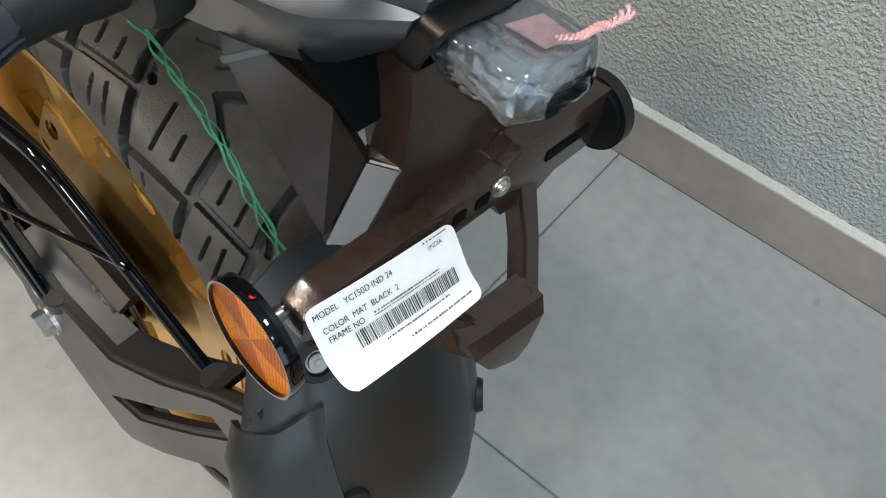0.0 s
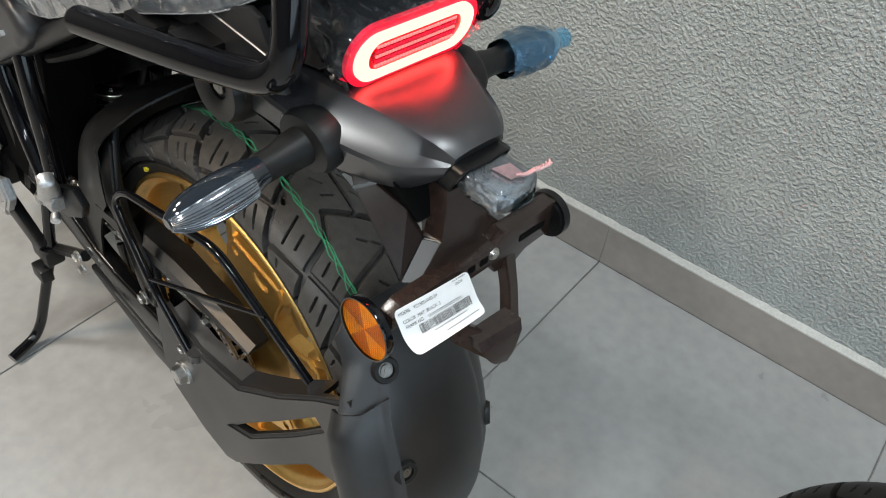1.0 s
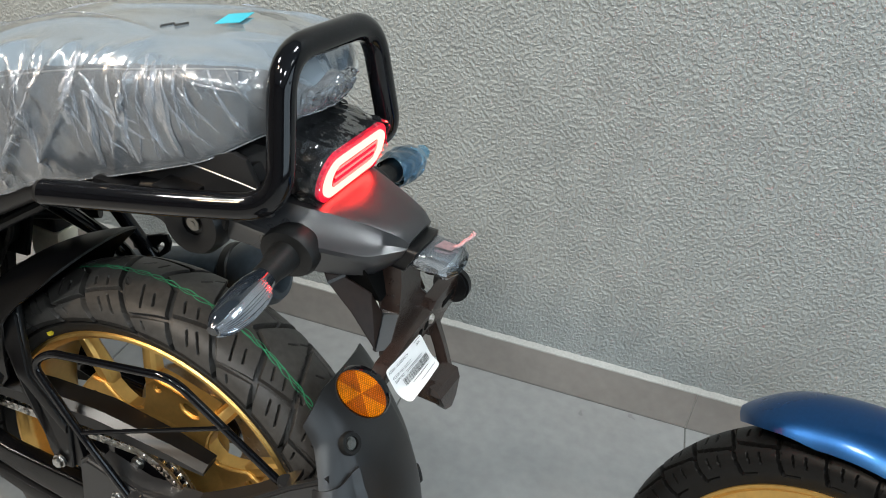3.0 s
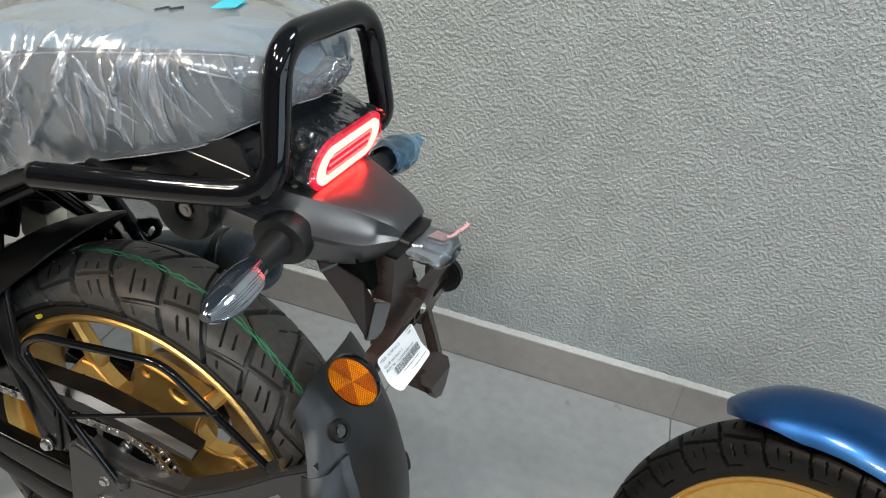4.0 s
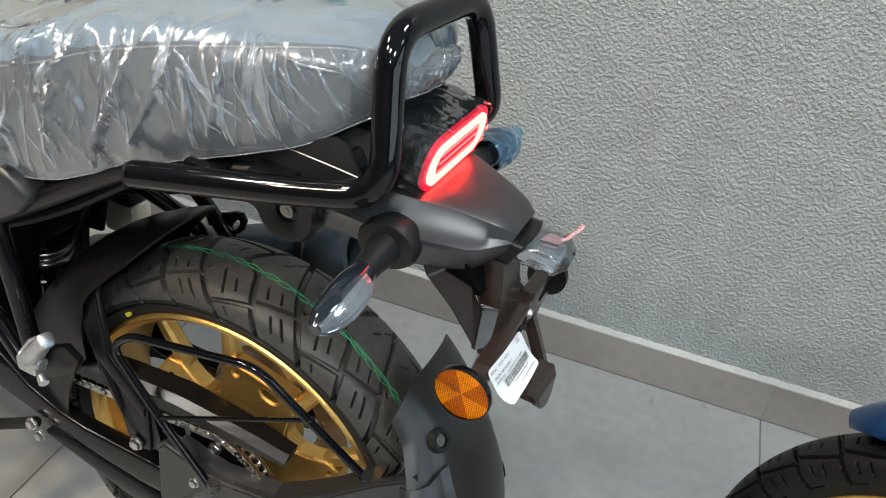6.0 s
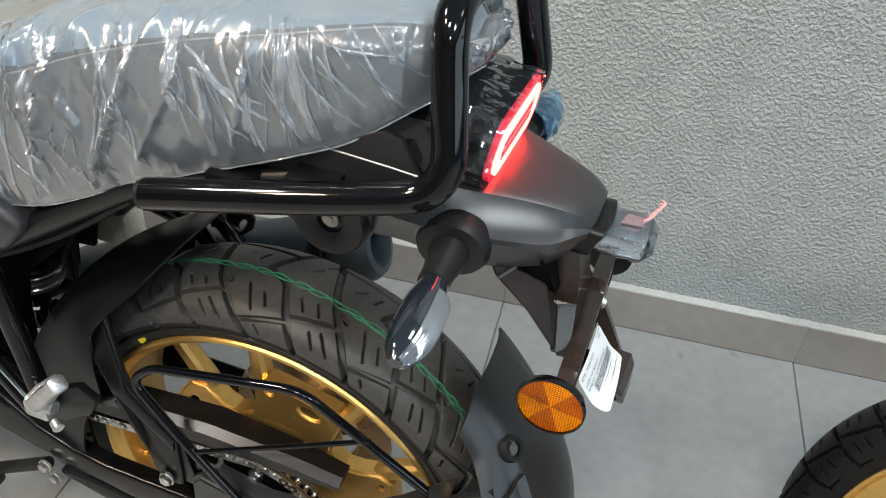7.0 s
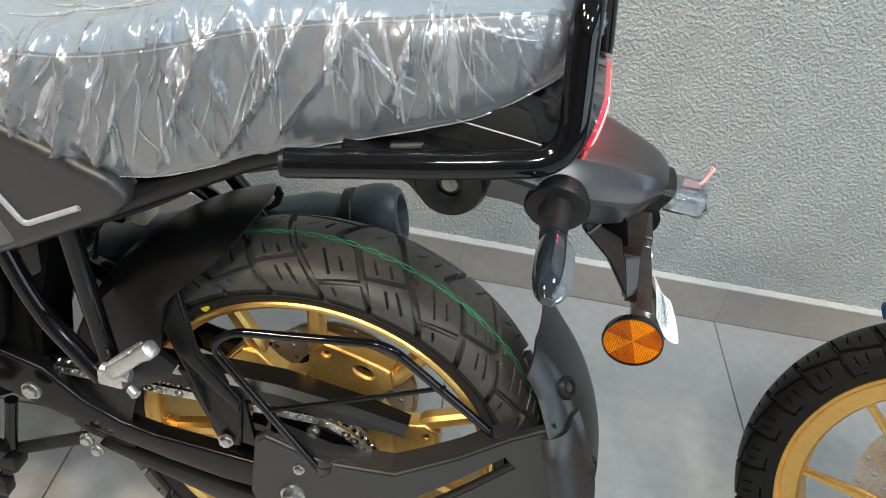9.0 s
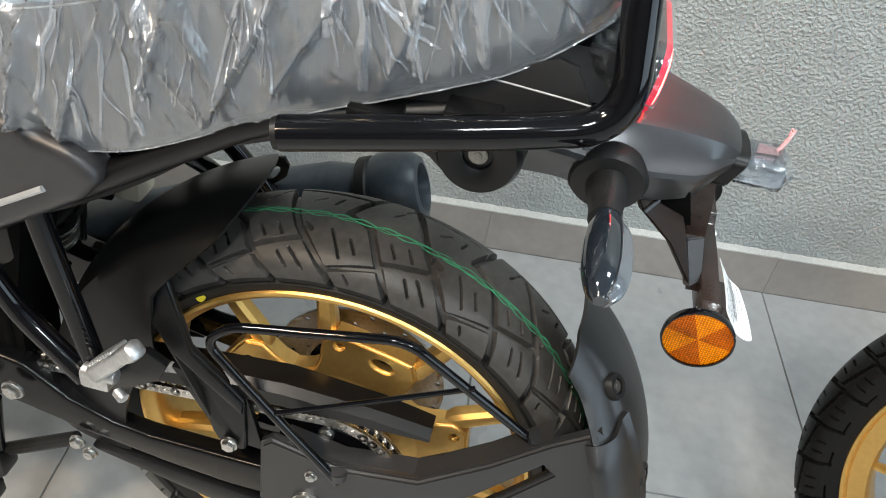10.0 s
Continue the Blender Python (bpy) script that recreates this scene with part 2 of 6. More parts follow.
M_ORANGE2 = material("amber_prism_dark", (0.52, 0.105, 0.0), 0.32, coat=0.0, spec=0.15, vary=0.55, scale=160, bump=1.0, bump_scale=500)


def ribbed(m, pitch):
    """Fine upright prism ribs across a reflector, in relief and in depth of colour."""
    nt = m.node_tree
    n, link = nt.nodes, nt.links
    b = n["Principled BSDF"]
    wave, mr, sc, bp = n.new("ShaderNodeTexWave"), n.new("ShaderNodeMapRange"), n.new("ShaderNodeVectorMath"), n.new("ShaderNodeBump")
    wave.bands_direction = "Y"
    cross, both = n.new("ShaderNodeTexWave"), n.new("ShaderNodeMath")
    cross.bands_direction = "Z"
    cross.inputs["Scale"].default_value, cross.inputs["Distortion"].default_value, cross.inputs["Detail"].default_value = 0.314 / pitch, 1.2, 2.0
    link.new(n["Texture Coordinate"].outputs["Object"], cross.inputs["Vector"])
    both.operation = "MULTIPLY"
    link.new(wave.outputs["Fac"], both.inputs[0])
    link.new(cross.outputs["Fac"], both.inputs[1])
    wave.inputs["Scale"].default_value, wave.inputs["Distortion"].default_value, wave.inputs["Detail"].default_value = 0.314 / pitch, 1.2, 2.0
    link.new(n["Texture Coordinate"].outputs["Object"], wave.inputs["Vector"])
    mr.inputs["To Min"].default_value, mr.inputs["To Max"].default_value = 0.55, 1.45
    link.new(both.outputs[0], mr.inputs["Value"])
    sc.operation = "SCALE"
    link.new(b.inputs["Base Color"].links[0].from_socket, sc.inputs[0])
    link.new(mr.outputs[0], sc.inputs["Scale"])
    link.new(sc.outputs[0], b.inputs["Base Color"])
    bp.inputs["Strength"].default_value, bp.inputs["Distance"].default_value = 0.8, 0.0008
    link.new(both.outputs[0], bp.inputs["Height"])
    link.new(bp.outputs[0], b.inputs["Normal"])


ribbed(M_ORANGE, 0.0022)
ribbed(M_ORANGE2, 0.0022)
M_REDLENS = material("red_lens", (0.45, 0.008, 0.02), 0.08, coat=1.0, vary=0.15, scale=80)
M_GLOWRED = glow_material("lamp_glow", (1.0, 0.038, 0.030), 27.0)
M_GLOWCELL = glow_material("lamp_cell_glow", (1.0, 0.20, 0.19), 0.95)
M_GLOWEDGE = glow_material("lamp_edge_glow", (0.80, 0.010, 0.05), 0.32)
M_GLOWDIM = glow_material("lamp_dim_cell_glow", (0.70, 0.01, 0.04), 0.7)
M_GREEN = material("green_paint", (0.04, 0.27, 0.13), 0.55, vary=0.4, scale=120)
M_YELLOW = material("yellow_paint", (0.75, 0.62, 0.04), 0.5, vary=0.1)
M_BLUE = material("blue_metallic", (0.008, 0.060, 0.185), 0.30, metal=0.80, coat=0.25, vary=0.08, scale=60)
M_TANK = material("tank_blue_black", (0.012, 0.034, 0.072), 0.12, metal=0.55, coat=1.0, vary=0.1, scale=30)
M_PANEL = material("grey_panel_plastic", (0.028, 0.027, 0.029), 0.34, vary=0.15, scale=25, bump=0.10, bump_scale=900, spec=0.6)
# Shoulder plastic lighter than M_PANEL: reflected light is put into its colour
M_SHOULDER = material("sheen_grey_plastic", (0.085, 0.083, 0.088), 0.32, vary=0.12, scale=25, bump=0.08, bump_scale=900, spec=0.8)
M_MUFFLER = material("muffler_coat", (0.042, 0.055, 0.068), 0.40, metal=0.2, vary=0.2, scale=30, bump=0.3)
M_SILVERLINE = material("silver_line", (0.5, 0.5, 0.5), 0.4, metal=0.5, vary=0.1)
M_PALE = material("pale_silver_paint", (0.42, 0.45, 0.48), 0.25, coat=0.6, vary=0.06, scale=20)
M_MILKY = material("milky_plastic", (0.72, 0.68, 0.56), 0.4, vary=0.1)
M_DECAL = material("orange_decal", (0.32, 0.13, 0.035), 0.5, vary=0.1)

# ---------------------------------------------------------------- mesh helpers


def part(name, bm, mat, parent=None, label="", smooth=35):
    me = bpy.data.meshes.new(name)
    bm.normal_update()
    bm.to_mesh(me)
    bm.free()
    me.materials.append(mat)
    if smooth:
        me.shade_smooth()
        me.set_sharp_from_angle(angle=radians(smooth))
    ob = new(name, me)
    if parent:
        ob.parent = parent
    if label:
        ob["label"] = label
    return ob


def grid_part(name, pos, mat, parent=None, label="", closed_u=False, closed_v=False, smooth=60):
    """A sheet from an array of places, rows by columns by 3."""
    nu, nv = pos.shape[:2]
    iu, iv = np.arange(nu if closed_u else nu - 1), np.arange(nv if closed_v else nv - 1)
    a, b = np.meshgrid(iu, iv, indexing="ij")
    a2, b2 = (a + 1) % nu, (b + 1) % nv
    quads = np.stack([a * nv + b, a2 * nv + b, a2 * nv + b2, a * nv + b2], -1).reshape(-1, 4)
    me = bpy.data.meshes.new(name)
    me.vertices.add(nu * nv)
    me.vertices.foreach_set("co", pos.reshape(-1).astype(np.float32))
    me.loops.add(quads.size)
    me.loops.foreach_set("vertex_index", quads.reshape(-1).astype(np.int32))
    me.polygons.add(len(quads))
    me.polygons.foreach_set("loop_start", (np.arange(len(quads)) * 4).astype(np.int32))
    me.update(calc_edges=True)
    me.validate()
    me.materials.append(mat)
    me.shade_smooth()
    if smooth < 180:
        me.set_sharp_from_angle(angle=radians(smooth))
    ob = new(name, me)
    if parent:
        ob.parent = parent
    if label:
        ob["label"] = label
    return ob


def join(*bms):
    out = bms[0]
    for b in bms[1:]:
        me = bpy.data.meshes.new("tmp")
        b.to_mesh(me)
        b.free()
        out.from_mesh(me)
        bpy.data.meshes.remove(me)
    return out


def prism(poly, a, b, axis="x", bevel=0.002, seg=2, taper=None):
    """A flat outline pushed from a to b along an axis; its two numbers are the other axes in order."""
    def at(p, d):
        return {"x": (d, p[0], p[1]), "y": (p[0], d, p[1]), "z": (p[0], p[1], d)}[axis]
    bm = bmesh.new()
    lo = [bm.verts.new(at(p, a)) for p in poly]
    hi = [bm.verts.new(at(p, b)) for p in (taper or poly)]
    bm.faces.new(lo)
    bm.faces.new(hi[::-1])
    for i in range(len(poly)):
        j = (i + 1) % len(poly)
        bm.faces.new((lo[j], lo[i], hi[i], hi[j]))
    bmesh.ops.recalc_face_normals(bm, faces=bm.faces)
    if bevel:
        bmesh.ops.bevel(bm, geom=list(bm.edges), offset=bevel, segments=seg, profile=0.6, affect="EDGES", clamp_overlap=True)
    return bm


def block(c, s, bevel=0.002, turn=None):
    x, y, z = c
    a, b, d = s[0] / 2, s[1] / 2, s[2] / 2
    bm = prism([(-a, -b), (a, -b), (a, b), (-a, b)], -d, d, "z", bevel)
    bm.transform(Matrix.Translation(c) @ (turn or Matrix()))
    return bm


def rod(p0, p1, r0, r1=None, n=20, bevel=0.0):
    p0, p1 = Vector(p0), Vector(p1)
    bm = bmesh.new()
    bmesh.ops.create_cone(bm, cap_ends=True, segments=n, radius1=r0, radius2=r1 if r1 is not None else r0, depth=(p1 - p0).length)
    if bevel:
        rim = [e for e in bm.edges if abs(e.verts[0].co.z - e.verts[1].co.z) < 1e-6]
        bmesh.ops.bevel(bm, geom=rim, offset=bevel, segments=2, affect="EDGES")
    q = (p1 - p0).to_track_quat("Z", "Y").to_matrix().to_4x4()
    bm.transform(Matrix.Translation((p0 + p1) / 2) @ q)
    return bm


def lathe(profile, n=64, centre=(0, 0, 0), closed=True, a0=0.0, a1=360.0):
    """Turns a profile of (x, r) round the x axis."""
    bm = bmesh.new()
    full = abs(a1 - a0 - 360) < 1e-6
    rings = []
    for k in range(n if full else n + 1):
        a = radians(a0 + (a1 - a0) * k / n)
        rings.append([bm.verts.new((x, r * math.cos(a), r * math.sin(a))) for x, r in profile])
    m = len(profile)
    for k in range(n):
        p, q = rings[k], rings[(k + 1) % len(rings)]
        for i in range(m if closed else m - 1):
            j = (i + 1) % m
            bm.faces.new((p[i], p[j], q[j], q[i]))
    bmesh.ops.recalc_face_normals(bm, faces=bm.faces)
    bm.transform(Matrix.Translation(centre))
    return bm


def bent(points, radius, steps=7):
    """A polyline with its corners rounded."""
    pts = [Vector(p) for p in points]
    out = [pts[0]]
    for a, b, c in zip(pts, pts[1:], pts[2:]):
        r = min(radius, (a - b).length * 0.48, (c - b).length * 0.48)
        s, e = b + (a - b).normalized() * r, b + (c - b).normalized() * r
        out += [(1 - t) ** 2 * s + 2 * t * (1 - t) * b + t * t * e for t in (k / steps for k in range(steps + 1))]
    return out + [pts[-1]]


def tube(points, r, n=12, radius=0.02, cap=True):
    line = bent(points, radius)
    bm = bmesh.new()
    rings = []
    up = None
    for i, p in enumerate(line):
        d = (line[min(i + 1, len(line) - 1)] - line[max(i - 1, 0)]).normalized()
        if up is None:
            up = d.orthogonal().normalized()
        up = (up - d * up.dot(d)).normalized()
        side = d.cross(up)
        rings.append([bm.verts.new(p + r * (math.cos(t) * up + math.sin(t) * side)) for t in (2 * math.pi * k / n for k in range(n))])
    for p, q in zip(rings, rings[1:]):
        for i in range(n):
            j = (i + 1) % n
            bm.faces.new((p[i], p[j], q[j], q[i]))
    if cap:
        bm.faces.new(rings[0][::-1])
        bm.faces.new(rings[-1])
    bmesh.ops.recalc_face_normals(bm, faces=bm.faces)
    return bm


def loft(rings, cap=True):
    bm = bmesh.new()
    vs = [[bm.verts.new(p) for p in ring] for ring in rings]
    n = len(rings[0])
    for p, q in zip(vs, vs[1:]):
        for i in range(n):
            j = (i + 1) % n
            bm.faces.new((p[i], p[j], q[j], q[i]))
    if cap:
        bm.faces.new(vs[0][::-1])
        bm.faces.new(vs[-1])
    bmesh.ops.recalc_face_normals(bm, faces=bm.faces)
    return bm


def plate(outer, holes, x0, x1, bevel):
    """A flat plate across x with real openings through it."""
    bm = bmesh.new()
    edges = []
    for loop in [outer] + holes:
        vs = [bm.verts.new((x0, y, z)) for y, z in loop]
        edges += [bm.edges.new((vs[k], vs[(k + 1) % len(vs)])) for k in range(len(vs))]
    bmesh.ops.triangle_fill(bm, edges=edges, use_beauty=True)
    ext = bmesh.ops.extrude_face_region(bm, geom=list(bm.faces))
    for v in ext["geom"]:
        if isinstance(v, bmesh.types.BMVert):
            v.co.x = x1
    bmesh.ops.recalc_face_normals(bm, faces=bm.faces)
    rims = [e for e in bm.edges if len(e.link_faces) == 2 and e.calc_face_angle(0) > 1.2 and abs(e.verts[0].co.x - e.verts[1].co.x) < 1e-6]
    bmesh.ops.bevel(bm, geom=rims, offset=bevel, segments=3, affect="EDGES", clamp_overlap=True)
    return bm


def bolt(name, at, way, r, parent, mat=None, depth=0.006, hexed=True, socket=True):
    """A flanged screw head that faces along way."""
    at, way = Vector(at), Vector(way).normalized()
    flange = rod(at, at + way * depth * 0.35, r * 1.25, r * 1.2, 20)
    top = rod(at + way * depth * 0.3, at + way * depth, r, r * 0.93, 6 if hexed else 20, bevel=r * 0.08)
    head = join(flange, top)
    if socket:
        head = join(head, rod(at + way * depth * 0.98, at + way * (depth + 0.0006), r * 0.45, r * 0.4, 6))
    return part(name, head, mat or M_STEEL, parent)


def curve(keys, n):
    """Smooth values through keys of (place, value...) at n even places."""
    k = np.array(keys, float)
    x = np.linspace(k[0, 0], k[-1, 0], n)
    out = []
    for c in range(1, k.shape[1]):
        m = np.gradient(k[:, c], k[:, 0])
        i = np.clip(np.searchsorted(k[:, 0], x) - 1, 0, len(k) - 2)
        h = k[i + 1, 0] - k[i, 0]
        t = (x - k[i, 0]) / h
        out.append((2 * t**3 - 3 * t**2 + 1) * k[i, c] + (t**3 - 2 * t**2 + t) * h * m[i] + (-2 * t**3 + 3 * t**2) * k[i + 1, c] + (t**3 - t**2) * h * m[i + 1])
    return x, out


def thing(name, m, label, category, group=""):
    ob = new(name)
    ob.empty_display_size = 0.1
    ob.matrix_world = m
    return tagged(ob, label, category, group)


def shell(sheet, thick, name, mat, parent, label=""):
    """A sheet of places given a thickness along its normals."""
    du, dv = np.gradient(sheet, axis=0), np.gradient(sheet, axis=1)
    nrm = np.cross(du, dv)
    nrm /= np.linalg.norm(nrm, axis=-1, keepdims=True) + 1e-12
    inner = sheet - thick * nrm
    nu, nv = sheet.shape[:2]
    ring = np.concatenate([sheet, inner[:, ::-1]], axis=1)
    ob = grid_part(name, ring, mat, parent, label, closed_v=True, smooth=40)
    bm = bmesh.new()
    bm.from_mesh(ob.data)
    bm.verts.ensure_lookup_table()
    for row in (0, nu - 1):
        base = row * 2 * nv
        for i in range(nv - 1):
            bm.faces.new([bm.verts[base + k] for k in (i, i + 1, 2 * nv - 2 - i, 2 * nv - 1 - i)])
    bmesh.ops.recalc_face_normals(bm, faces=bm.faces)
    bm.to_mesh(ob.data)
    bm.free()
    ob.data.shade_smooth()
    ob.data.set_sharp_from_angle(angle=radians(40))
    return ob


# ---------------------------------------------------------------- the room
X0, X1, Y0, Y1 = -6.0, 0.0, -3.0, 4.2
wall_e = part("wall_east", prism([(Y0, 0), (Y1, 0), (Y1, CEILING), (Y0, CEILING)], 0.0, 0.15, "x", 0), M_PLASTER, smooth=0)
tagged(wall_e, "grey-green wall with rough stippled plaster", "wall", kind="structure")
QUARTER = Matrix.Rotation(radians(90), 4, "Z")
front = plate([(-X1, 0), (-X0, 0), (-X0, CEILING), (-X1, CEILING)], [[(0.5, 0.35), (4.5, 0.35), (4.5, 2.55), (0.5, 2.55)]], Y0 - 0.15, Y0, 0.004)
front.transform(QUARTER)
wall_s = part("wall_south", front, M_PAINT, smooth=30)
tagged(wall_s, "plain painted wall with a wide shop window opening", "wall", kind="structure")
win = part("window_1", join(*[block((x, Y0 - 0.04, 1.45), (0.05, 0.05, 2.2), 0.003) for x in (-4.475, -3.16, -1.84, -0.525)], *[block((-2.5, Y0 - 0.04, z), (3.9, 0.05, 0.05), 0.003) for z in (0.375, 2.525)]), M_CEIL, smooth=20)
tagged(win, "pale metal frame of the wide shop window", "window", kind="structure")
for nm, poly, a, b, ax in (
                           ("wall_north", [(X0, 0), (X1, 0), (X1, CEILING), (X0, CEILING)], Y1, Y1 + 0.15, "y"),
                           ("wall_west", [(Y0, 0), (Y1, 0), (Y1, CEILING), (Y0, CEILING)], X0 - 0.15, X0, "x")):
    w = part(nm, prism(poly, a, b, ax, 0), M_PAINT, smooth=0)
    tagged(w, "plain painted showroom wall", "wall", kind="structure")
ceil = part("ceiling", prism([(X0, Y0), (X1, Y0), (X1, Y1), (X0, Y1)], CEILING, CEILING + 0.1, "z", 0), M_CEIL, smooth=0)
tagged(ceil, "pale blue-grey painted ceiling", "ceiling", kind="structure")
floor = part("floor", prism([(X0, Y0), (X1, Y0), (X1, Y1), (X0, Y1)], -0.1, -0.003, "z", 0), M_GROUT, smooth=0)
tagged(floor, "pale grey porcelain floor tiles with thin dark joints", "floor", kind="structure")

for lx, ly, watts, warm in LAMPS:
    fx = thing("ceiling_light", pose(lx, ly, CEILING), "square white LED ceiling panel", "ceiling light", "ceiling panels")
    fr = join(block((-0.31, 0, -0.01), (0.02, 0.64, 0.02), 0.001), block((0.31, 0, -0.01), (0.02, 0.64, 0.02), 0.001),
              block((0, -0.31, -0.01), (0.60, 0.02, 0.02), 0.001), block((0, 0.31, -0.01), (0.60, 0.02, 0.02), 0.001))
    part("frame", fr, M_CEIL, fx)

base = new("baseboard")
tagged(base, "taupe tiled skirting with a pale mortar edge on top", "baseboard", kind="structure")

# ---------------------------------------------------------------- motorcycle with the tail lamp
BIKE = pose(-0.754, 0.78, 0, 0, 1.2, -6.3)
bike = thing("motorcycle", BIKE, "matt black motorcycle with gold wheels and a lit tail lamp", "motorcycle")
AX = 0.298


def tyre_sheet(keys, n_round, n_across, pattern, depth):
    """A tyre whose tread grooves are sunk into its surface. keys: half profile of (x, r) from the bead to the crown."""
    full = keys + [(-x, r) for x, r in keys[-2::-1]]
    p = np.array(full, float)
    s = np.r_[0, np.cumsum(np.hypot(*np.diff(p, axis=0).T))]
    rows = [(si, x, r) for si, (x, r) in zip(s, full)]
    ss, (px, pr) = curve(rows, n_across)
    ss = ss - ss[-1] / 2
    tx, tr = np.gradient(px), np.gradient(pr)
    ln = np.hypot(tx, tr)
    nx, nr = -tr / ln, tx / ln
    ang = np.linspace(0, 2 * np.pi, n_round, endpoint=False)
    a, c = np.meshgrid(ang, ss, indexing="ij")
    cut = pattern(a, c) * depth
    x, r = px[None] - nx[None] * cut, pr[None] - nr[None] * cut
    return np.stack([x, r * np.cos(a), r * np.sin(a)], -1)


def strokes(a, s, pitch, radius, lines):
    """How deep (0 to 1) the nearest of some strokes cuts; lines: u0, s0, u1, s1, width with u in parts of one pitch."""
    u = (a / pitch) % 1.0
    out = np.zeros_like(a)
    for u0, s0, u1, s1, w in lines:
        deep = 1.0 if w > 0.002 else 0.7
        for shift in (-2, -1, 0, 1):
            ax, bx = (u0 + shift) * pitch * radius, (u1 + shift) * pitch * radius
            dx, dy = bx - ax, s1 - s0
            x, y = u * pitch * radius - ax, s - s0
            t = np.clip((x * dx + y * dy) / (dx * dx + dy * dy), 0, 1)
            d = np.hypot(x - t * dx, y - t * dy)
            out = np.maximum(out, deep * np.clip((w / 2 + 0.0007 - d) / 0.0007, 0, 1))
    return out


REAR_STROKES = []
W1, W2, W3 = 0.0064, 0.0042, 0.0013


def groove(points, width):
    """A bent groove through places of (degrees, millimetres from the crown)."""
    for (a0, s0), (a1, s1) in zip(points, points[1:]):
        REAR_STROKES.append((a0 * 14 / 360, s0 / 1000, a1 * 14 / 360, s1 / 1000, width))


groove([(-6.0, 92), (-2.8, 49), (0, 0), (2.2, -25), (4.5, -41), (9.8, -76), (12.0, -93)], W1)
groove([(16.0, -16), (17.0, -27), (18.8, -47), (21.5, -70), (24.0, -91)], W1)
groove([(10.8, -2), (15.0, 37), (17.5, 60), (20.5, 90)], W1)
for edge in (-95, 95):
    groove([(0, edge), (25.7143, edge)], 0.0022)
groove([(9.0, -70), (20.0, -57)], W2)
groove([(19.4, -52), (30.0, -40)], W2)
groove([(-3.0, 44), (14.6, 33)], W2)
groove([(17.0, 56), (22.5, 62)], W2)
groove([(10.8, -2), (16.2, -17)], W2)
groove([(3.5, -24), (5.0, -30)], W2)
for a, b in (((9, -26.6), (11.8, -56)), ((13, -34.6), (14.5, -49)), ((20.5, -27), (22, -40)), ((24, -26), (25.4, -38)), ((25.2, -57), (27.2, -72)), ((27.5, -53), (30.7, -73)), ((13.5, -72), (14.8, -80)),
             ((3, 12), (5, 20)), ((7.5, 10), (8.5, 22)), ((19, 14), (20.5, 24)), ((21, 30), (22.5, 40)), ((4, 50), (6, 62)), ((9, 48), (11, 60))):
    groove([a, b], W3)


def rear_pattern(a, s):
    return strokes(a - math.radians(103), s, 2 * math.pi / 14, 0.29, REAR_STROKES)


def wheel_rim(half, lip, floor_r, name, parent, mat):
    side = [(half, lip), (half + 0.0022, lip - 0.002), (half + 0.0022, lip - 0.006), (half - 0.001, lip - 0.0085), (half - 0.004, lip - 0.010), (half - 0.006, floor_r + 0.004), (half - 0.012, floor_r + 0.001), (half * 0.45, floor_r)]
    top = [(half * 0.30, floor_r + 0.005), (half - 0.016, floor_r + 0.007), (half - 0.005, lip - 0.003)]
    prof = side + [(-x, r) for x, r in side[::-1]] + [(-x, r) for x, r in top[::-1]] + top
    return part(name, lathe(prof, 144), mat, parent, smooth=40)


def spoke_arm(ang, split, r0, rs, r1, x0, x1, w0, w1, thick):
    """A forked wheel spoke: one root at the hub that parts into two arms."""
    bms = []
    for sg in (-1, 1):
        rings = []
        for t in np.linspace(0, 1, 9):
            r = r0 + (r1 - r0) * t
            k = min(1.0, max(0.0, (r - r0) / (rs - r0)))
            off = sg * (radians(split) * (0.35 + 0.65 * k ** 0.7))
            a = radians(ang) + off
            w = w0 + (w1 - w0) * t
            th = thick * (1.0 - 0.25 * t)
            x = x0 + (x1 - x0) * t
            er, et = Vector((0, math.cos(a), math.sin(a))), Vector((0, -math.sin(a), math.cos(a)))
            c = er * r + Vector((x, 0, 0))
            ring = []
            for q in range(12):
                b = 2 * math.pi * q / 12
                cx, cw = math.cos(b), math.sin(b)
                f = (abs(cx) ** 3 + abs(cw) ** 3) ** (-1 / 3)
                ring.append(c + Vector((cx * f * th / 2, 0, 0)) + et * (cw * f * w / 2))
            rings.append(ring)
        bms.append(loft(rings))
    return join(*bms)


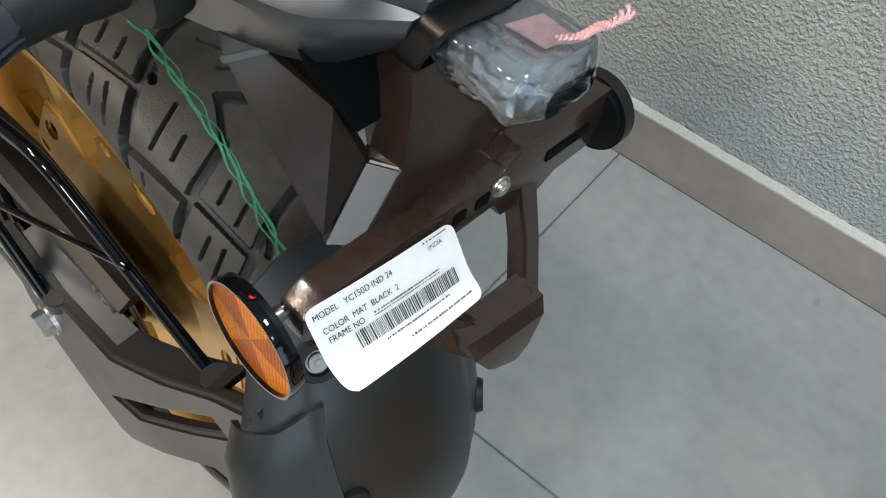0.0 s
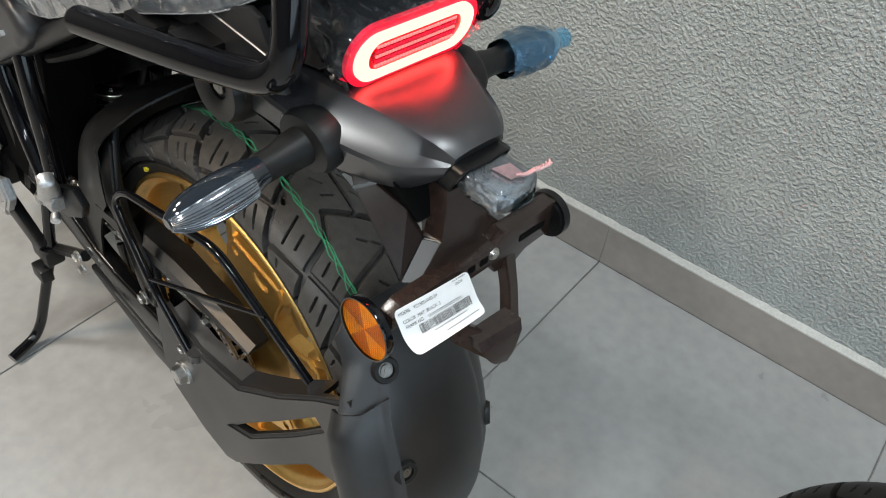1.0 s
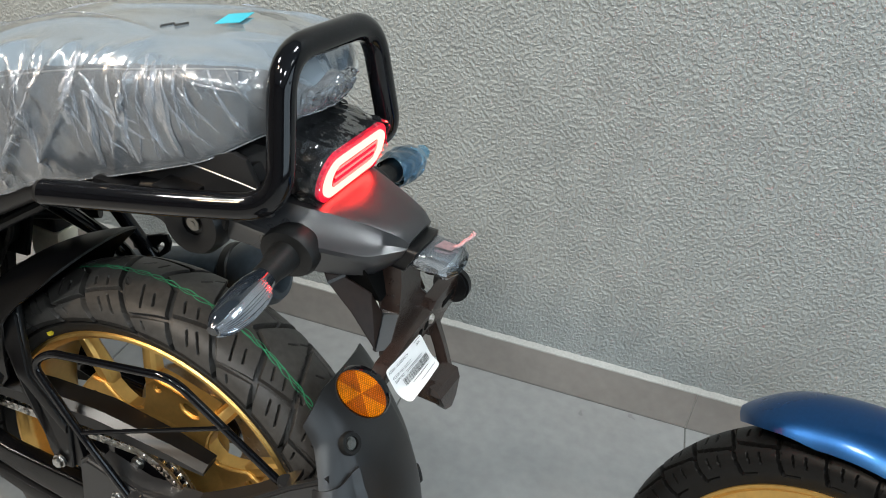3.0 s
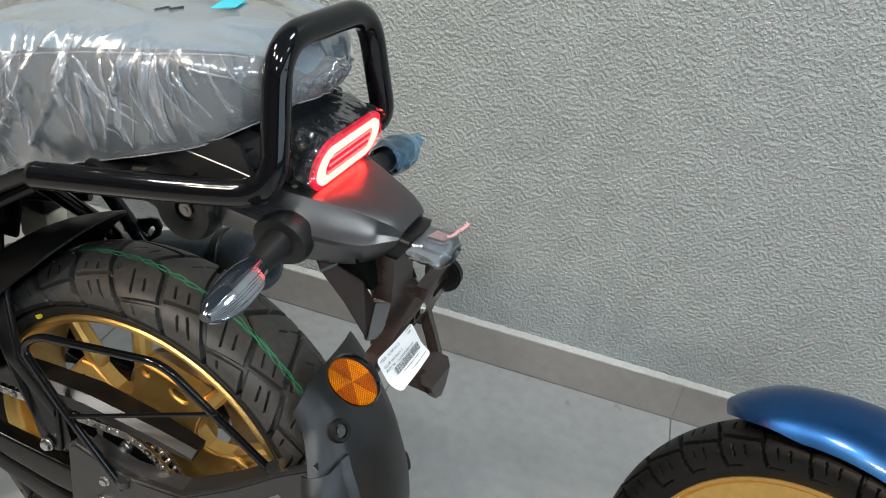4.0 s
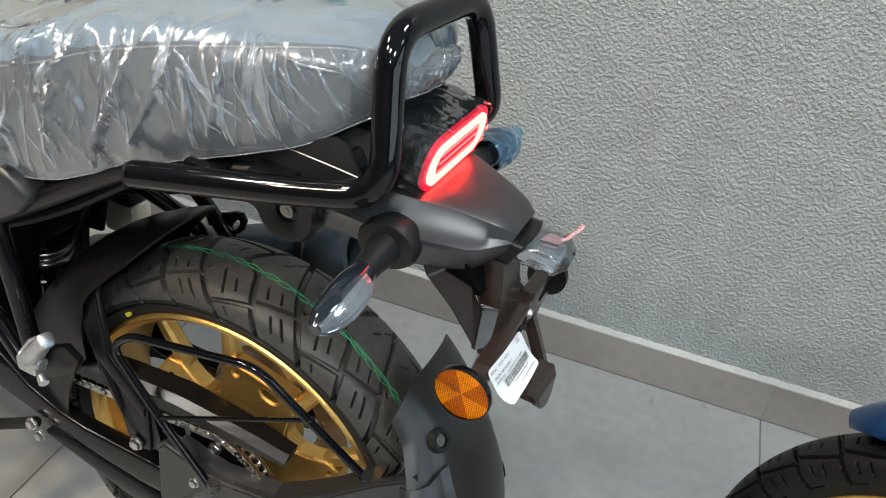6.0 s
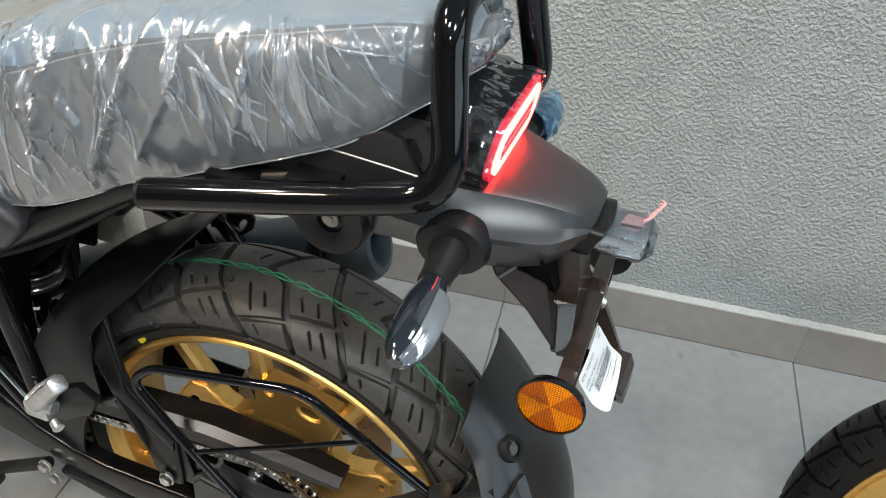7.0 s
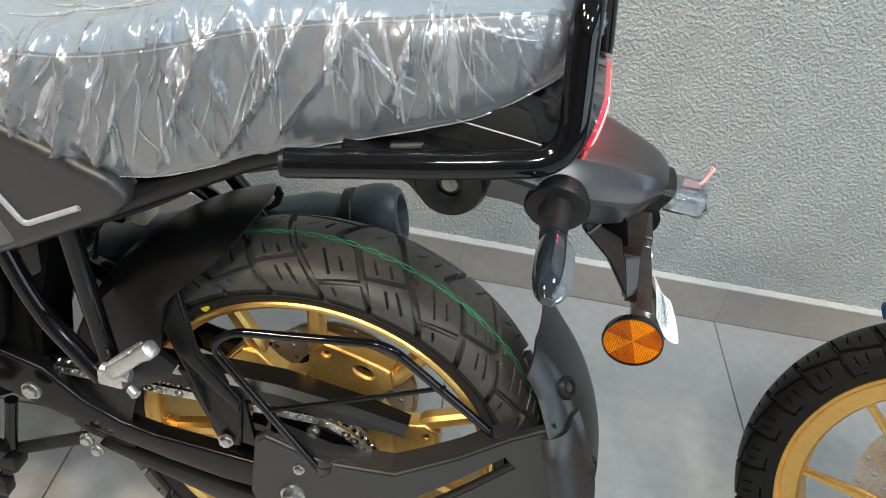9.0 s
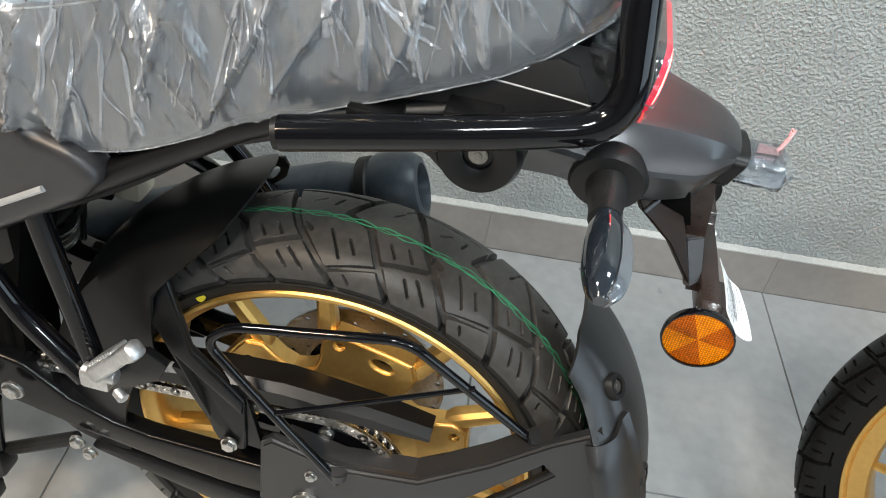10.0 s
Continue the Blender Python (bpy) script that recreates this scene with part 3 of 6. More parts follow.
def drilled_disc(parent, name, x, r0, r1, mat, rings):
    """A brake disc on which each drilling goes right through: fans of faces between a ring of holes."""
    n = 20
    bm = bmesh.new()
    edges = np.linspace(r0, r1, len(rings) + 1)
    for side in (-0.002, 0.002):
        for q, (hole_r, count, off) in enumerate(rings):
            ra, rb = edges[q], edges[q + 1]
            for k in range(count):
                am, da = 2 * math.pi * (k + off) / count, math.pi / count
                rm = (ra + rb) / 2
                outer = []
                m = 6
                for t in range(m):
                    outer.append((rb, am - da + 2 * da * t / m))
                for t in range(2):
                    outer.append((rb + (ra - rb) * t / 2, am + da))
                for t in range(m):
                    outer.append((ra, am + da - 2 * da * t / m))
                for t in range(2):
                    outer.append((ra + (rb - ra) * t / 2, am - da))
                c = np.array((rm * math.cos(am), rm * math.sin(am)))
                ov = [bm.verts.new((x + side, r * math.cos(a), r * math.sin(a))) for r, a in outer]
                iv = []
                for r, a in outer:
                    d = np.array((r * math.cos(a), r * math.sin(a))) - c
                    d = d / np.linalg.norm(d) * hole_r + c
                    iv.append(bm.verts.new((x + side, d[0], d[1])))
                for t in range(len(ov)):
                    u = (t + 1) % len(ov)
                    bm.faces.new((ov[t], ov[u], iv[u], iv[t]))
    for r in (r0, r1):
        lo = [bm.verts.new((x - 0.002, r * math.cos(a), r * math.sin(a))) for a in np.linspace(0, 2 * math.pi, 120, endpoint=False)]
        hi = [bm.verts.new((x + 0.002, r * math.cos(a), r * math.sin(a))) for a in np.linspace(0, 2 * math.pi, 120, endpoint=False)]
        for t in range(120):
            u = (t + 1) % 120
            bm.faces.new((lo[t], lo[u], hi[u], hi[t]))
    bmesh.ops.remove_doubles(bm, verts=bm.verts, dist=1e-5)
    bmesh.ops.recalc_face_normals(bm, faces=bm.faces)
    return part(name, bm, mat, parent, smooth=30)


# rear wheel
rw = new("rear_wheel")
rw.parent = bike
rw.location = (0.006, 0, AX)
REAR_KEYS = [(-0.046, 0.222), (-0.0515, 0.231), (-0.0575, 0.240), (-0.0625, 0.251), (-0.0650, 0.263), (-0.0628, 0.2745), (-0.0540, 0.2850), (-0.036, 0.2940), (-0.018, 0.2985), (0.0, 0.3000)]
tread = tyre_sheet(REAR_KEYS, 2000, 260, rear_pattern, 0.0085)
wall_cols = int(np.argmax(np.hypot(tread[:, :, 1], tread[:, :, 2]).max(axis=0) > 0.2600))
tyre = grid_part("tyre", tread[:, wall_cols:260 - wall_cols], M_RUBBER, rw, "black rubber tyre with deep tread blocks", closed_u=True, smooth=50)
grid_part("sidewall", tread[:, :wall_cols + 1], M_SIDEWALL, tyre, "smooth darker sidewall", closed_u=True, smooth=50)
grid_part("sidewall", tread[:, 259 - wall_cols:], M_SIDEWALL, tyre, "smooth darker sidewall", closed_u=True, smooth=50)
wheel_rim(0.054, 0.234, 0.216, "rim", rw, M_GOLD)
for k in range(5):
    part("spoke", spoke_arm(103.5 + 72 * k, 20.5, 0.105, 0.150, 0.221, -0.020, -0.014, 0.026, 0.019, 0.028), M_GOLD, rw)


def round_spot(r, deg):
    return r * math.cos(radians(deg)), r * math.sin(radians(deg))


star, holes = [], []
for k in range(5):
    c = 103.5 + 72 * k
    star += [round_spot(r, c + o) for o, r in ((-36, 0.104), (-29, 0.108), (-25, 0.122), (-22, 0.150), (-16, 0.163), (-9, 0.160), (0, 0.158), (9, 0.160), (16, 0.163), (22, 0.150), (25, 0.122), (29, 0.108))]
    pc, pr = c + 6.0, 0.139
    holes.append([round_spot(pr + 0.0062 * math.cos(q), pc + math.degrees(0.0125 * math.sin(q) / pr)) for q in (-2 * math.pi * j / 16 for j in range(16))])
    holes.append([round_spot(0.146 + 0.0032 * math.cos(q), c - 14.5 + math.degrees(0.0032 * math.sin(q) / 0.146)) for q in (-2 * math.pi * j / 10 for j in range(10))])
# Dark oval behind each hub opening, painted in place of the shade inside
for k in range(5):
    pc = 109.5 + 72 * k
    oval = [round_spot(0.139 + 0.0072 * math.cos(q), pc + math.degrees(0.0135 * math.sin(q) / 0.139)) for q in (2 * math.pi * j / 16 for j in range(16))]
    part("hub_pocket", prism(oval, -0.022, -0.018, "x", 0), M_SHADE, rw)
part("hub_star", plate(star, holes, -0.034, -0.008, 0.0035), M_GOLD, rw, "gold cast hub web with oval pockets", smooth=35)
part("hub", lathe([(-0.058, 0.018), (-0.058, 0.050), (-0.046, 0.062), (-0.036, 0.092), (-0.033, 0.104), (-0.010, 0.104), (0.002, 0.090), (0.02, 0.052), (0.050, 0.050), (0.055, 0.045), (0.055, 0.018)], 80), M_GOLD, rw)
drilled_disc(rw, "brake_disc", 0.064, 0.066, 0.112, M_DISC, [(0.0035, 15, 0.0), (0.0035, 15, 0.5), (0.0035, 15, 0.0)])
part("axle", rod((-0.105, 0, 0), (0.12, 0, 0), 0.009), M_STEEL, rw)
teeth = 44
ring = []
for k in range(teeth * 4):
    a = 2 * math.pi * k / (teeth * 4)
    r = (0.0985, 0.0985, 0.0925, 0.0925)[k % 4]
    ring.append((r * math.cos(a), r * math.sin(a)))
part("sprocket", join(prism(ring, -0.083, -0.077, "x", 0), rod((-0.077, 0, 0), (-0.058, 0, 0), 0.05, n=40)), M_GLOSS, rw, "black steel sprocket")
for k in range(5):
    a = 2 * math.pi * (k + 0.3) / 5
    bolt("nut", (-0.083, 0.062 * math.cos(a), 0.062 * math.sin(a)), (-1, 0, 0), 0.0075, rw, depth=0.009)


def profile_radius(x):
    ks = REAR_KEYS + [(-a, b) for a, b in REAR_KEYS[-2::-1]]
    tread = [(a, b) for a, b in ks if b > 0.262]
    return float(np.interp(x, [a for a, _ in tread], [b for _, b in tread]))


# two thin green paint lines that wander along the crown, and the balance dot
for ph in (0.0, 2.6, 4.4):
    rows = []
    for k in range(700):
        a = 2 * math.pi * k / 700
        xc = -0.0135 - 0.017 * math.sin(a - radians(100)) + 0.0030 * math.sin(23 * a + ph) + 0.0010 * math.sin(61 * a + ph * 2)
        w = 0.0007 + 0.0003 * math.sin(31 * a + ph)
        rows.append([(x, (profile_radius(x) + 0.0006) * math.cos(a), (profile_radius(x) + 0.0006) * math.sin(a)) for x in (xc - w, xc, xc + w)])
    grid_part("paint_line", np.array(rows), M_GREEN, rw, "thin green paint line", closed_u=True)
ya = math.atan2(0.195, 0.145)
dot = rod((-0.0570, 0.2425 * math.cos(ya), 0.2425 * math.sin(ya)), (-0.0597, 0.2435 * math.cos(ya), 0.2435 * math.sin(ya)), 0.0055, n=20)
part("paint_dot", dot, M_YELLOW, rw, "yellow paint dot")

# chain round the sprocket and along the swing arm
chain = new("drive_chain")
chain.parent = bike
PITCH = 0.0127


def link_mesh():
    bm = None
    for x in (-0.0078, -0.0050, 0.0050, 0.0078):
        pl = []
        for k in range(14):
            a = 2 * math.pi * k / 14
            cy = PITCH / 2 if math.cos(a) > 0 else -PITCH / 2
            pl.append((cy + 0.0062 * math.cos(a), 0.0062 * math.sin(a)))
        b = prism(pl, x - 0.0009, x + 0.0009, "x", 0)
        bm = b if bm is None else join(bm, b)
    bm = join(bm, rod((-0.0098, PITCH / 2, 0), (0.0098, PITCH / 2, 0), 0.0022, n=8), rod((-0.005, PITCH / 2, 0), (0.005, PITCH / 2, 0), 0.0040, n=8))
    me = bpy.data.meshes.new("link")
    bm.to_mesh(me)
    bm.free()
    me.materials.append(M_CHAIN)
    me.shade_smooth()
    me.set_sharp_from_angle(angle=radians(35))
    return me


LINK = link_mesh()
CR = 0.0965
route = []
c0 = Vector((-0.080, 0, AX))
for k in range(26):
    a = math.radians(100) + k * PITCH / CR
    p = c0 + Vector((0, CR * math.cos(a), CR * math.sin(a)))
    route.append((p, math.atan2(math.cos(a), -math.sin(a))))
p_top = c0 + Vector((0, CR * math.cos(math.radians(96)), CR * math.sin(math.radians(96))))
for k in range(34):
    d = Vector((0, math.cos(math.radians(-5)), math.sin(math.radians(-5))))
    route.append((p_top + d * PITCH * (k + 0.2), math.radians(-5)))
for p, ang in route:
    lk = new("link", LINK)
    lk.parent = chain
    lk.matrix_local = Matrix.Translation(p) @ Matrix.Rotation(ang, 4, "X")

# swing arm, chain guard, hugger
arm = [(0.52, 0.40), (0.40, 0.392), (0.335, 0.378), (0.285, 0.338), (0.235, 0.317), (0.191, 0.309), (0.06, 0.307), (-0.035, 0.318), (-0.050, 0.300), (-0.040, 0.268), (0.02, 0.258), (0.10, 0.259), (0.17, 0.268), (0.27, 0.288), (0.40, 0.322), (0.52, 0.34)]
swing = part("swingarm", prism(arm, -0.104, -0.080, "x", 0.007, 4), M_SATIN, bike, "black box-section swing arm")
part("arm_right", prism(arm, 0.086, 0.112, "x", 0.006, 3), M_GLOSS, swing)
part("pivot", rod((-0.115, 0.49, 0.375), (0.115, 0.49, 0.375), 0.028), M_GLOSS, swing)
bolt("axle_nut", (-0.112, 0.004, 0.282), (-1, 0, 0), 0.0135, bike, depth=0.016, socket=True)
bolt("adjuster_nut", (-0.113, 0.0, 0.331), (-1, 0, 0), 0.0060, bike, depth=0.006)

cg_rings = []
for y, zt, zb, x0, x1 in ((0.21, 0.420, 0.398, -0.098, -0.068), (0.13, 0.430, 0.404, -0.098, -0.066), (0.04, 0.436, 0.410, -0.098, -0.064), (-0.06, 0.430, 0.410, -0.097, -0.068), (-0.117, 0.422, 0.410, -0.096, -0.072)):
    cg_rings.append([(x0, y, zb + 0.002), (x1, y, zb + 0.006), (x1 + 0.004, y, zt), (x0 + 0.010, y, zt), (x0, y, zt - 0.006)])
part("chain_guard", loft(cg_rings), M_PLASTIC, bike, "matt black plastic chain guard", smooth=25)
part("guard_foot", prism([(0.16, 0.43), (0.08, 0.42), (0.06, 0.33), (0.11, 0.335)], -0.098, -0.090, "x", 0.002), M_PLASTIC, bike)

harm = [(0.203, 0.545), (0.176, 0.548), (0.166, 0.5297), (0.133, 0.4656), (0.1099, 0.4421), (0.0778, 0.4068), (0.0775, 0.3631), (0.078, 0.330), (0.104, 0.326), (0.116, 0.350), (0.1213, 0.3721), (0.1537, 0.4499), (0.186, 0.500), (0.204, 0.528)]
NU, NV = 56, 41
sheet = np.zeros((NU, NV, 3))
for j, v in enumerate(np.linspace(-1, 1, NV)):
    k = max(0.0, (abs(v) - 0.55) / 0.45)
    for i, t in enumerate(np.linspace(0, 1, NU)):
        # the rear edge sweeps forward down the sides
        a = -8 + t * (81.5 - 3.5 * min(1.0, abs(v) / 0.55) ** 2 - 21 * k ** 1.3)
        if abs(v) < 0.55:
            x, r = v / 0.55 * 0.074, 0.336 - 0.014 * (v / 0.55) ** 2
        else:
            low = min(1.0, max(0.0, (52 - a) / 14))
            x, r = math.copysign(0.074 + 0.024 * math.sin(k * 1.5) ** 0.8, v), 0.322 - (0.044 + 0.055 * low) * k
        sheet[i, j] = (x, r * math.cos(radians(a)), AX + r * math.sin(radians(a)))
hug = shell(sheet, 0.003, "tyre_hugger", M_PLASTIC, bike, "black plastic hugger over the tyre")
limb = prism(harm, -0.104, -0.092, "x", 0.005, 3)
ridge = prism([(0.2059, 0.5283), (0.186, 0.536), (0.166, 0.5277), (0.131, 0.4636), (0.108, 0.4401), (0.0788, 0.4068), (0.080, 0.392), (0.122, 0.432), (0.150, 0.460)], -0.1075, -0.101, "x", 0.003, 2)
for bm in (limb, ridge):
    for v in bm.verts:
        v.co.x += 0.50 * max(0.0, v.co.z - 0.480)
part("hugger_arm", limb, M_PLASTIC, hug)
part("arm_rib", ridge, M_PLASTIC, hug)
bolt("hugger_bolt", (-0.107, 0.0945, 0.3415), (-1, 0, 0), 0.0080, bike, depth=0.008)

# wire guard beside the wheel
gl = [(-0.116, -0.030, 0.335), (-0.121, 0.040, 0.424), (-0.114, 0.112, 0.498), (-0.110, 0.088, 0.522), (-0.100, -0.080, 0.550), (-0.088, -0.160, 0.492), (-0.082, -0.225, 0.432)]
guard = part("wire_guard", tube([gl[0], gl[1], gl[2], gl[3], gl[4], gl[6]], 0.0050, 12, 0.022), M_GLOSS, bike, "thin black wire guard beside the wheel")
part("cross_bar", tube([(-0.121, 0.041, 0.426), (-0.093, -0.150, 0.503)], 0.0028, 10), M_GLOSS, guard)

# bracket arm that carries the rear flap
def arm_x(bm, y0=-0.10, y1=-0.29, shift=0.020):
    for v in bm.verts:
        t = min(1, max(0, (y0 - v.co.y) / (y0 - y1)))
        v.co.x += shift * t * t * (3 - 2 * t)
    return bm


outer = [(0.058, 0.362), (0.046, 0.374), (0.030, 0.370), (-0.030, 0.354), (-0.113, 0.366), (-0.180, 0.412), (-0.232, 0.455), (-0.276, 0.486), (-0.292, 0.455), (-0.304, 0.380), (-0.296, 0.330), (-0.262, 0.328), (-0.226, 0.322), (-0.160, 0.252), (-0.100, 0.190), (-0.075, 0.176), (-0.022, 0.186), (0.040, 0.218), (0.060, 0.262)]
slots = [[(-0.098, 0.272), (-0.124, 0.304), (-0.176, 0.358), (-0.234, 0.420), (-0.243, 0.410), (-0.204, 0.364), (-0.179, 0.338), (-0.129, 0.286)]]
flap_arm = part("flap_bracket", arm_x(plate(outer, slots, -0.114, -0.099, 0.0045)), M_FLAP, bike, "matt black bracket arm with a long slot")
part("top_flange", loft([[(-0.1125 + dx, y, z - 0.007), (-0.1075 + dx, y, z + 0.002), (-0.084 + dx, y, z + 0.006), (-0.084 + dx, y, z - 0.004)] for y, z, dx in ((0.034, 0.364, 0), (-0.030, 0.350, 0), (-0.108, 0.361, 0.001), (-0.140, 0.382, 0.003), (-0.180, 0.409, 0.008), (-0.215, 0.439, 0.013), (-0.236, 0.456, 0.016))]), M_FLAP, flap_arm, smooth=20)
part("socket_ring", rod((-0.084, -0.222, 0.436), (-0.084, -0.222, 0.450), 0.0095, 0.0105, 20, bevel=0.001), M_FLAP, flap_arm)
part("socket_ring", rod((-0.112, -0.029, 0.338), (-0.112, -0.029, 0.352), 0.0095, 0.0105, 20, bevel=0.001), M_FLAP, flap_arm)


def flap_at(a, v, lift=0.0):
    """A place on the flap: a in degrees round the axle, v from one side (-1) to the other (1)."""
    t = (a - 133) / 74
    wid = 0.068 + 0.016 * min(1, max(0, t) * 3.2)
    rc = 0.350 + 0.006 * math.sin(t * 3)
    x = wid * math.sin(v * 1.35) / math.sin(1.35)
    if v < 0:
        x *= 1.0 + 0.36 * min(1, max(0, t - 0.10) * 7)
    r = rc - 0.040 * (1 - math.cos(v * 1.35)) * ((0.75 if v < 0 else 0.40) + (0.25 if v < 0 else 0.60) * min(1, max(0, t) * 3)) + lift
    # a shallow step sets the side panels off from the crown
    r -= 0.004 * min(1, max(0, (abs(v) - 0.46) / 0.06)) * min(1, max(0, t) * 5)
    return Vector((x, r * math.cos(radians(a)), AX + r * math.sin(radians(a))))


NU, NV = 60, 49
sheet = np.array([[flap_at(a + 5.0 * max(0.0, -v - 0.4) * (207 - a) / 74.7, v) for v in np.linspace(1, -1, NV)] for a in np.linspace(132.3, 207, NU)])
flap = shell(sheet, 0.004, "rear_flap", M_FLAP, bike, "matt black plastic flap behind the tyre")
NU, NV = 50, 22
sheet = np.array([[flap_at(148.5 - 3.0 * abs(v + 0.72) + (206 - 148) * t, v, 0.0055) for v in np.linspace(-0.45, -1.22, NV)] for t in np.linspace(0, 1, NU)])
shell(sheet, 0.0045, "wing_panel", M_FLAP, flap)
for a, v in ((143.5, -0.44), (162.0, -0.42), (168.0, 0.80)):
    b = flap_at(a, v)
    wv = (flap_at(a + 1, v) - b).cross(flap_at(a, v + 0.02) - b).normalized()
    if wv.dot(b - Vector((0, 0, AX))) < 0:
        wv = -wv
    b = b + wv * 0.0045
    part("bolt_cup", lathe([(-0.004, 0.0085), (0.0038, 0.0085), (0.0038, 0.0125), (0.0, 0.0140), (-0.004, 0.0140)], 28), M_RUBBER2, flap).matrix_local = Matrix.Translation(b) @ wv.to_track_quat("X", "Z").to_matrix().to_4x4()
    bolt("flap_bolt", b - wv * 0.001, wv, 0.0062, flap, M_BOLT, depth=0.004, hexed=False)

# ---------------------------------------------------------------- tail cowl
keys = [(-0.313, 0.032, 0.025, 0.773, 0.760, 0.748), (-0.304, 0.044, 0.030, 0.779, 0.760, 0.741), (-0.286, 0.059, 0.037, 0.785, 0.758, 0.735), (-0.260, 0.072, 0.046, 0.791, 0.760, 0.731), (-0.215, 0.087, 0.062, 0.798, 0.766, 0.733), (-0.178, 0.093, 0.069, 0.800, 0.772, 0.747),
        (-0.145, 0.095, 0.074, 0.799, 0.775, 0.748), (-0.080, 0.097, 0.078, 0.793, 0.772, 0.746), (0.0, 0.098, 0.082, 0.778, 0.762, 0.738), (0.055, 0.100, 0.084, 0.764, 0.750, 0.727)]
ys, (ws, wt, zt, zm, zb) = curve(keys, 44)
rings = []
for y, w, k, a, m, b in zip(ys, ws, wt, zt, zm, zb):
    # a flat crown, a hollow shoulder on each side, an upright flank and a rounded belly
    prof = [(-w * 0.97, m - 0.006), (-w, m), (-w * 0.985, m + 0.004), ((-w - k) / 2 + 0.002, (m + a) / 2 - 0.002), (-k - 0.002, a - 0.0022), (-k + 0.004, a), (-k * 0.5, a + 0.0012), (0, a + 0.0016)]
    top = prof + [(-x, z) for x, z in prof[-2::-1]]
    f = 0.86 + 0.10 * min(1.0, max(0.0, (y + 0.24) / 0.06))
    bot = [(w * f, b + 0.003), (w * (f - 0.1), b), (0, b), (-w * (f - 0.1), b), (-w * f, b + 0.003)]
    cut = 0.35 * max(0.0, (-0.284 - y) / 0.030)
    rings.append([(x, y + (a - z) * cut, z) for x, z in top + bot])
cowl = part("tail_cowl", loft(rings), M_COWL, bike, "matt black plastic tail cowl", smooth=30)
for sg in (-1, 1):
    boss = lathe([(0.0, 0.012), (0.003, 0.018), (0.004, 0.030), (-0.004, 0.034), (-0.02, 0.034), (-0.02, 0.012)], 40)
    if sg < 0:
        boss.transform(Matrix.Scale(-1, 4, (1, 0, 0)))
        bmesh.ops.reverse_faces(boss, faces=boss.faces)
    boss.transform(Matrix.Translation((sg * 0.102, -0.113, 0.7605)))
    part("bolt_boss", boss, M_PLASTIC, cowl)
    bolt("boss_bolt", (sg * 0.094, -0.113, 0.7605), (sg, 0, 0), 0.0080, cowl, M_BOLT, depth=0.008, hexed=False)
    web = prism([(-0.062, 0.752), (-0.074, 0.749), (-0.087, 0.738), (-0.0965, 0.7308), (-0.108, 0.7275), (-0.118, 0.7276), (-0.128, 0.733), (-0.1365, 0.742), (-0.145, 0.7535), (-0.150, 0.775), (-0.06, 0.775)], sg * 0.078, sg * 0.099, "x", 0.003)
    part("side_web", web, M_PLASTIC, cowl)

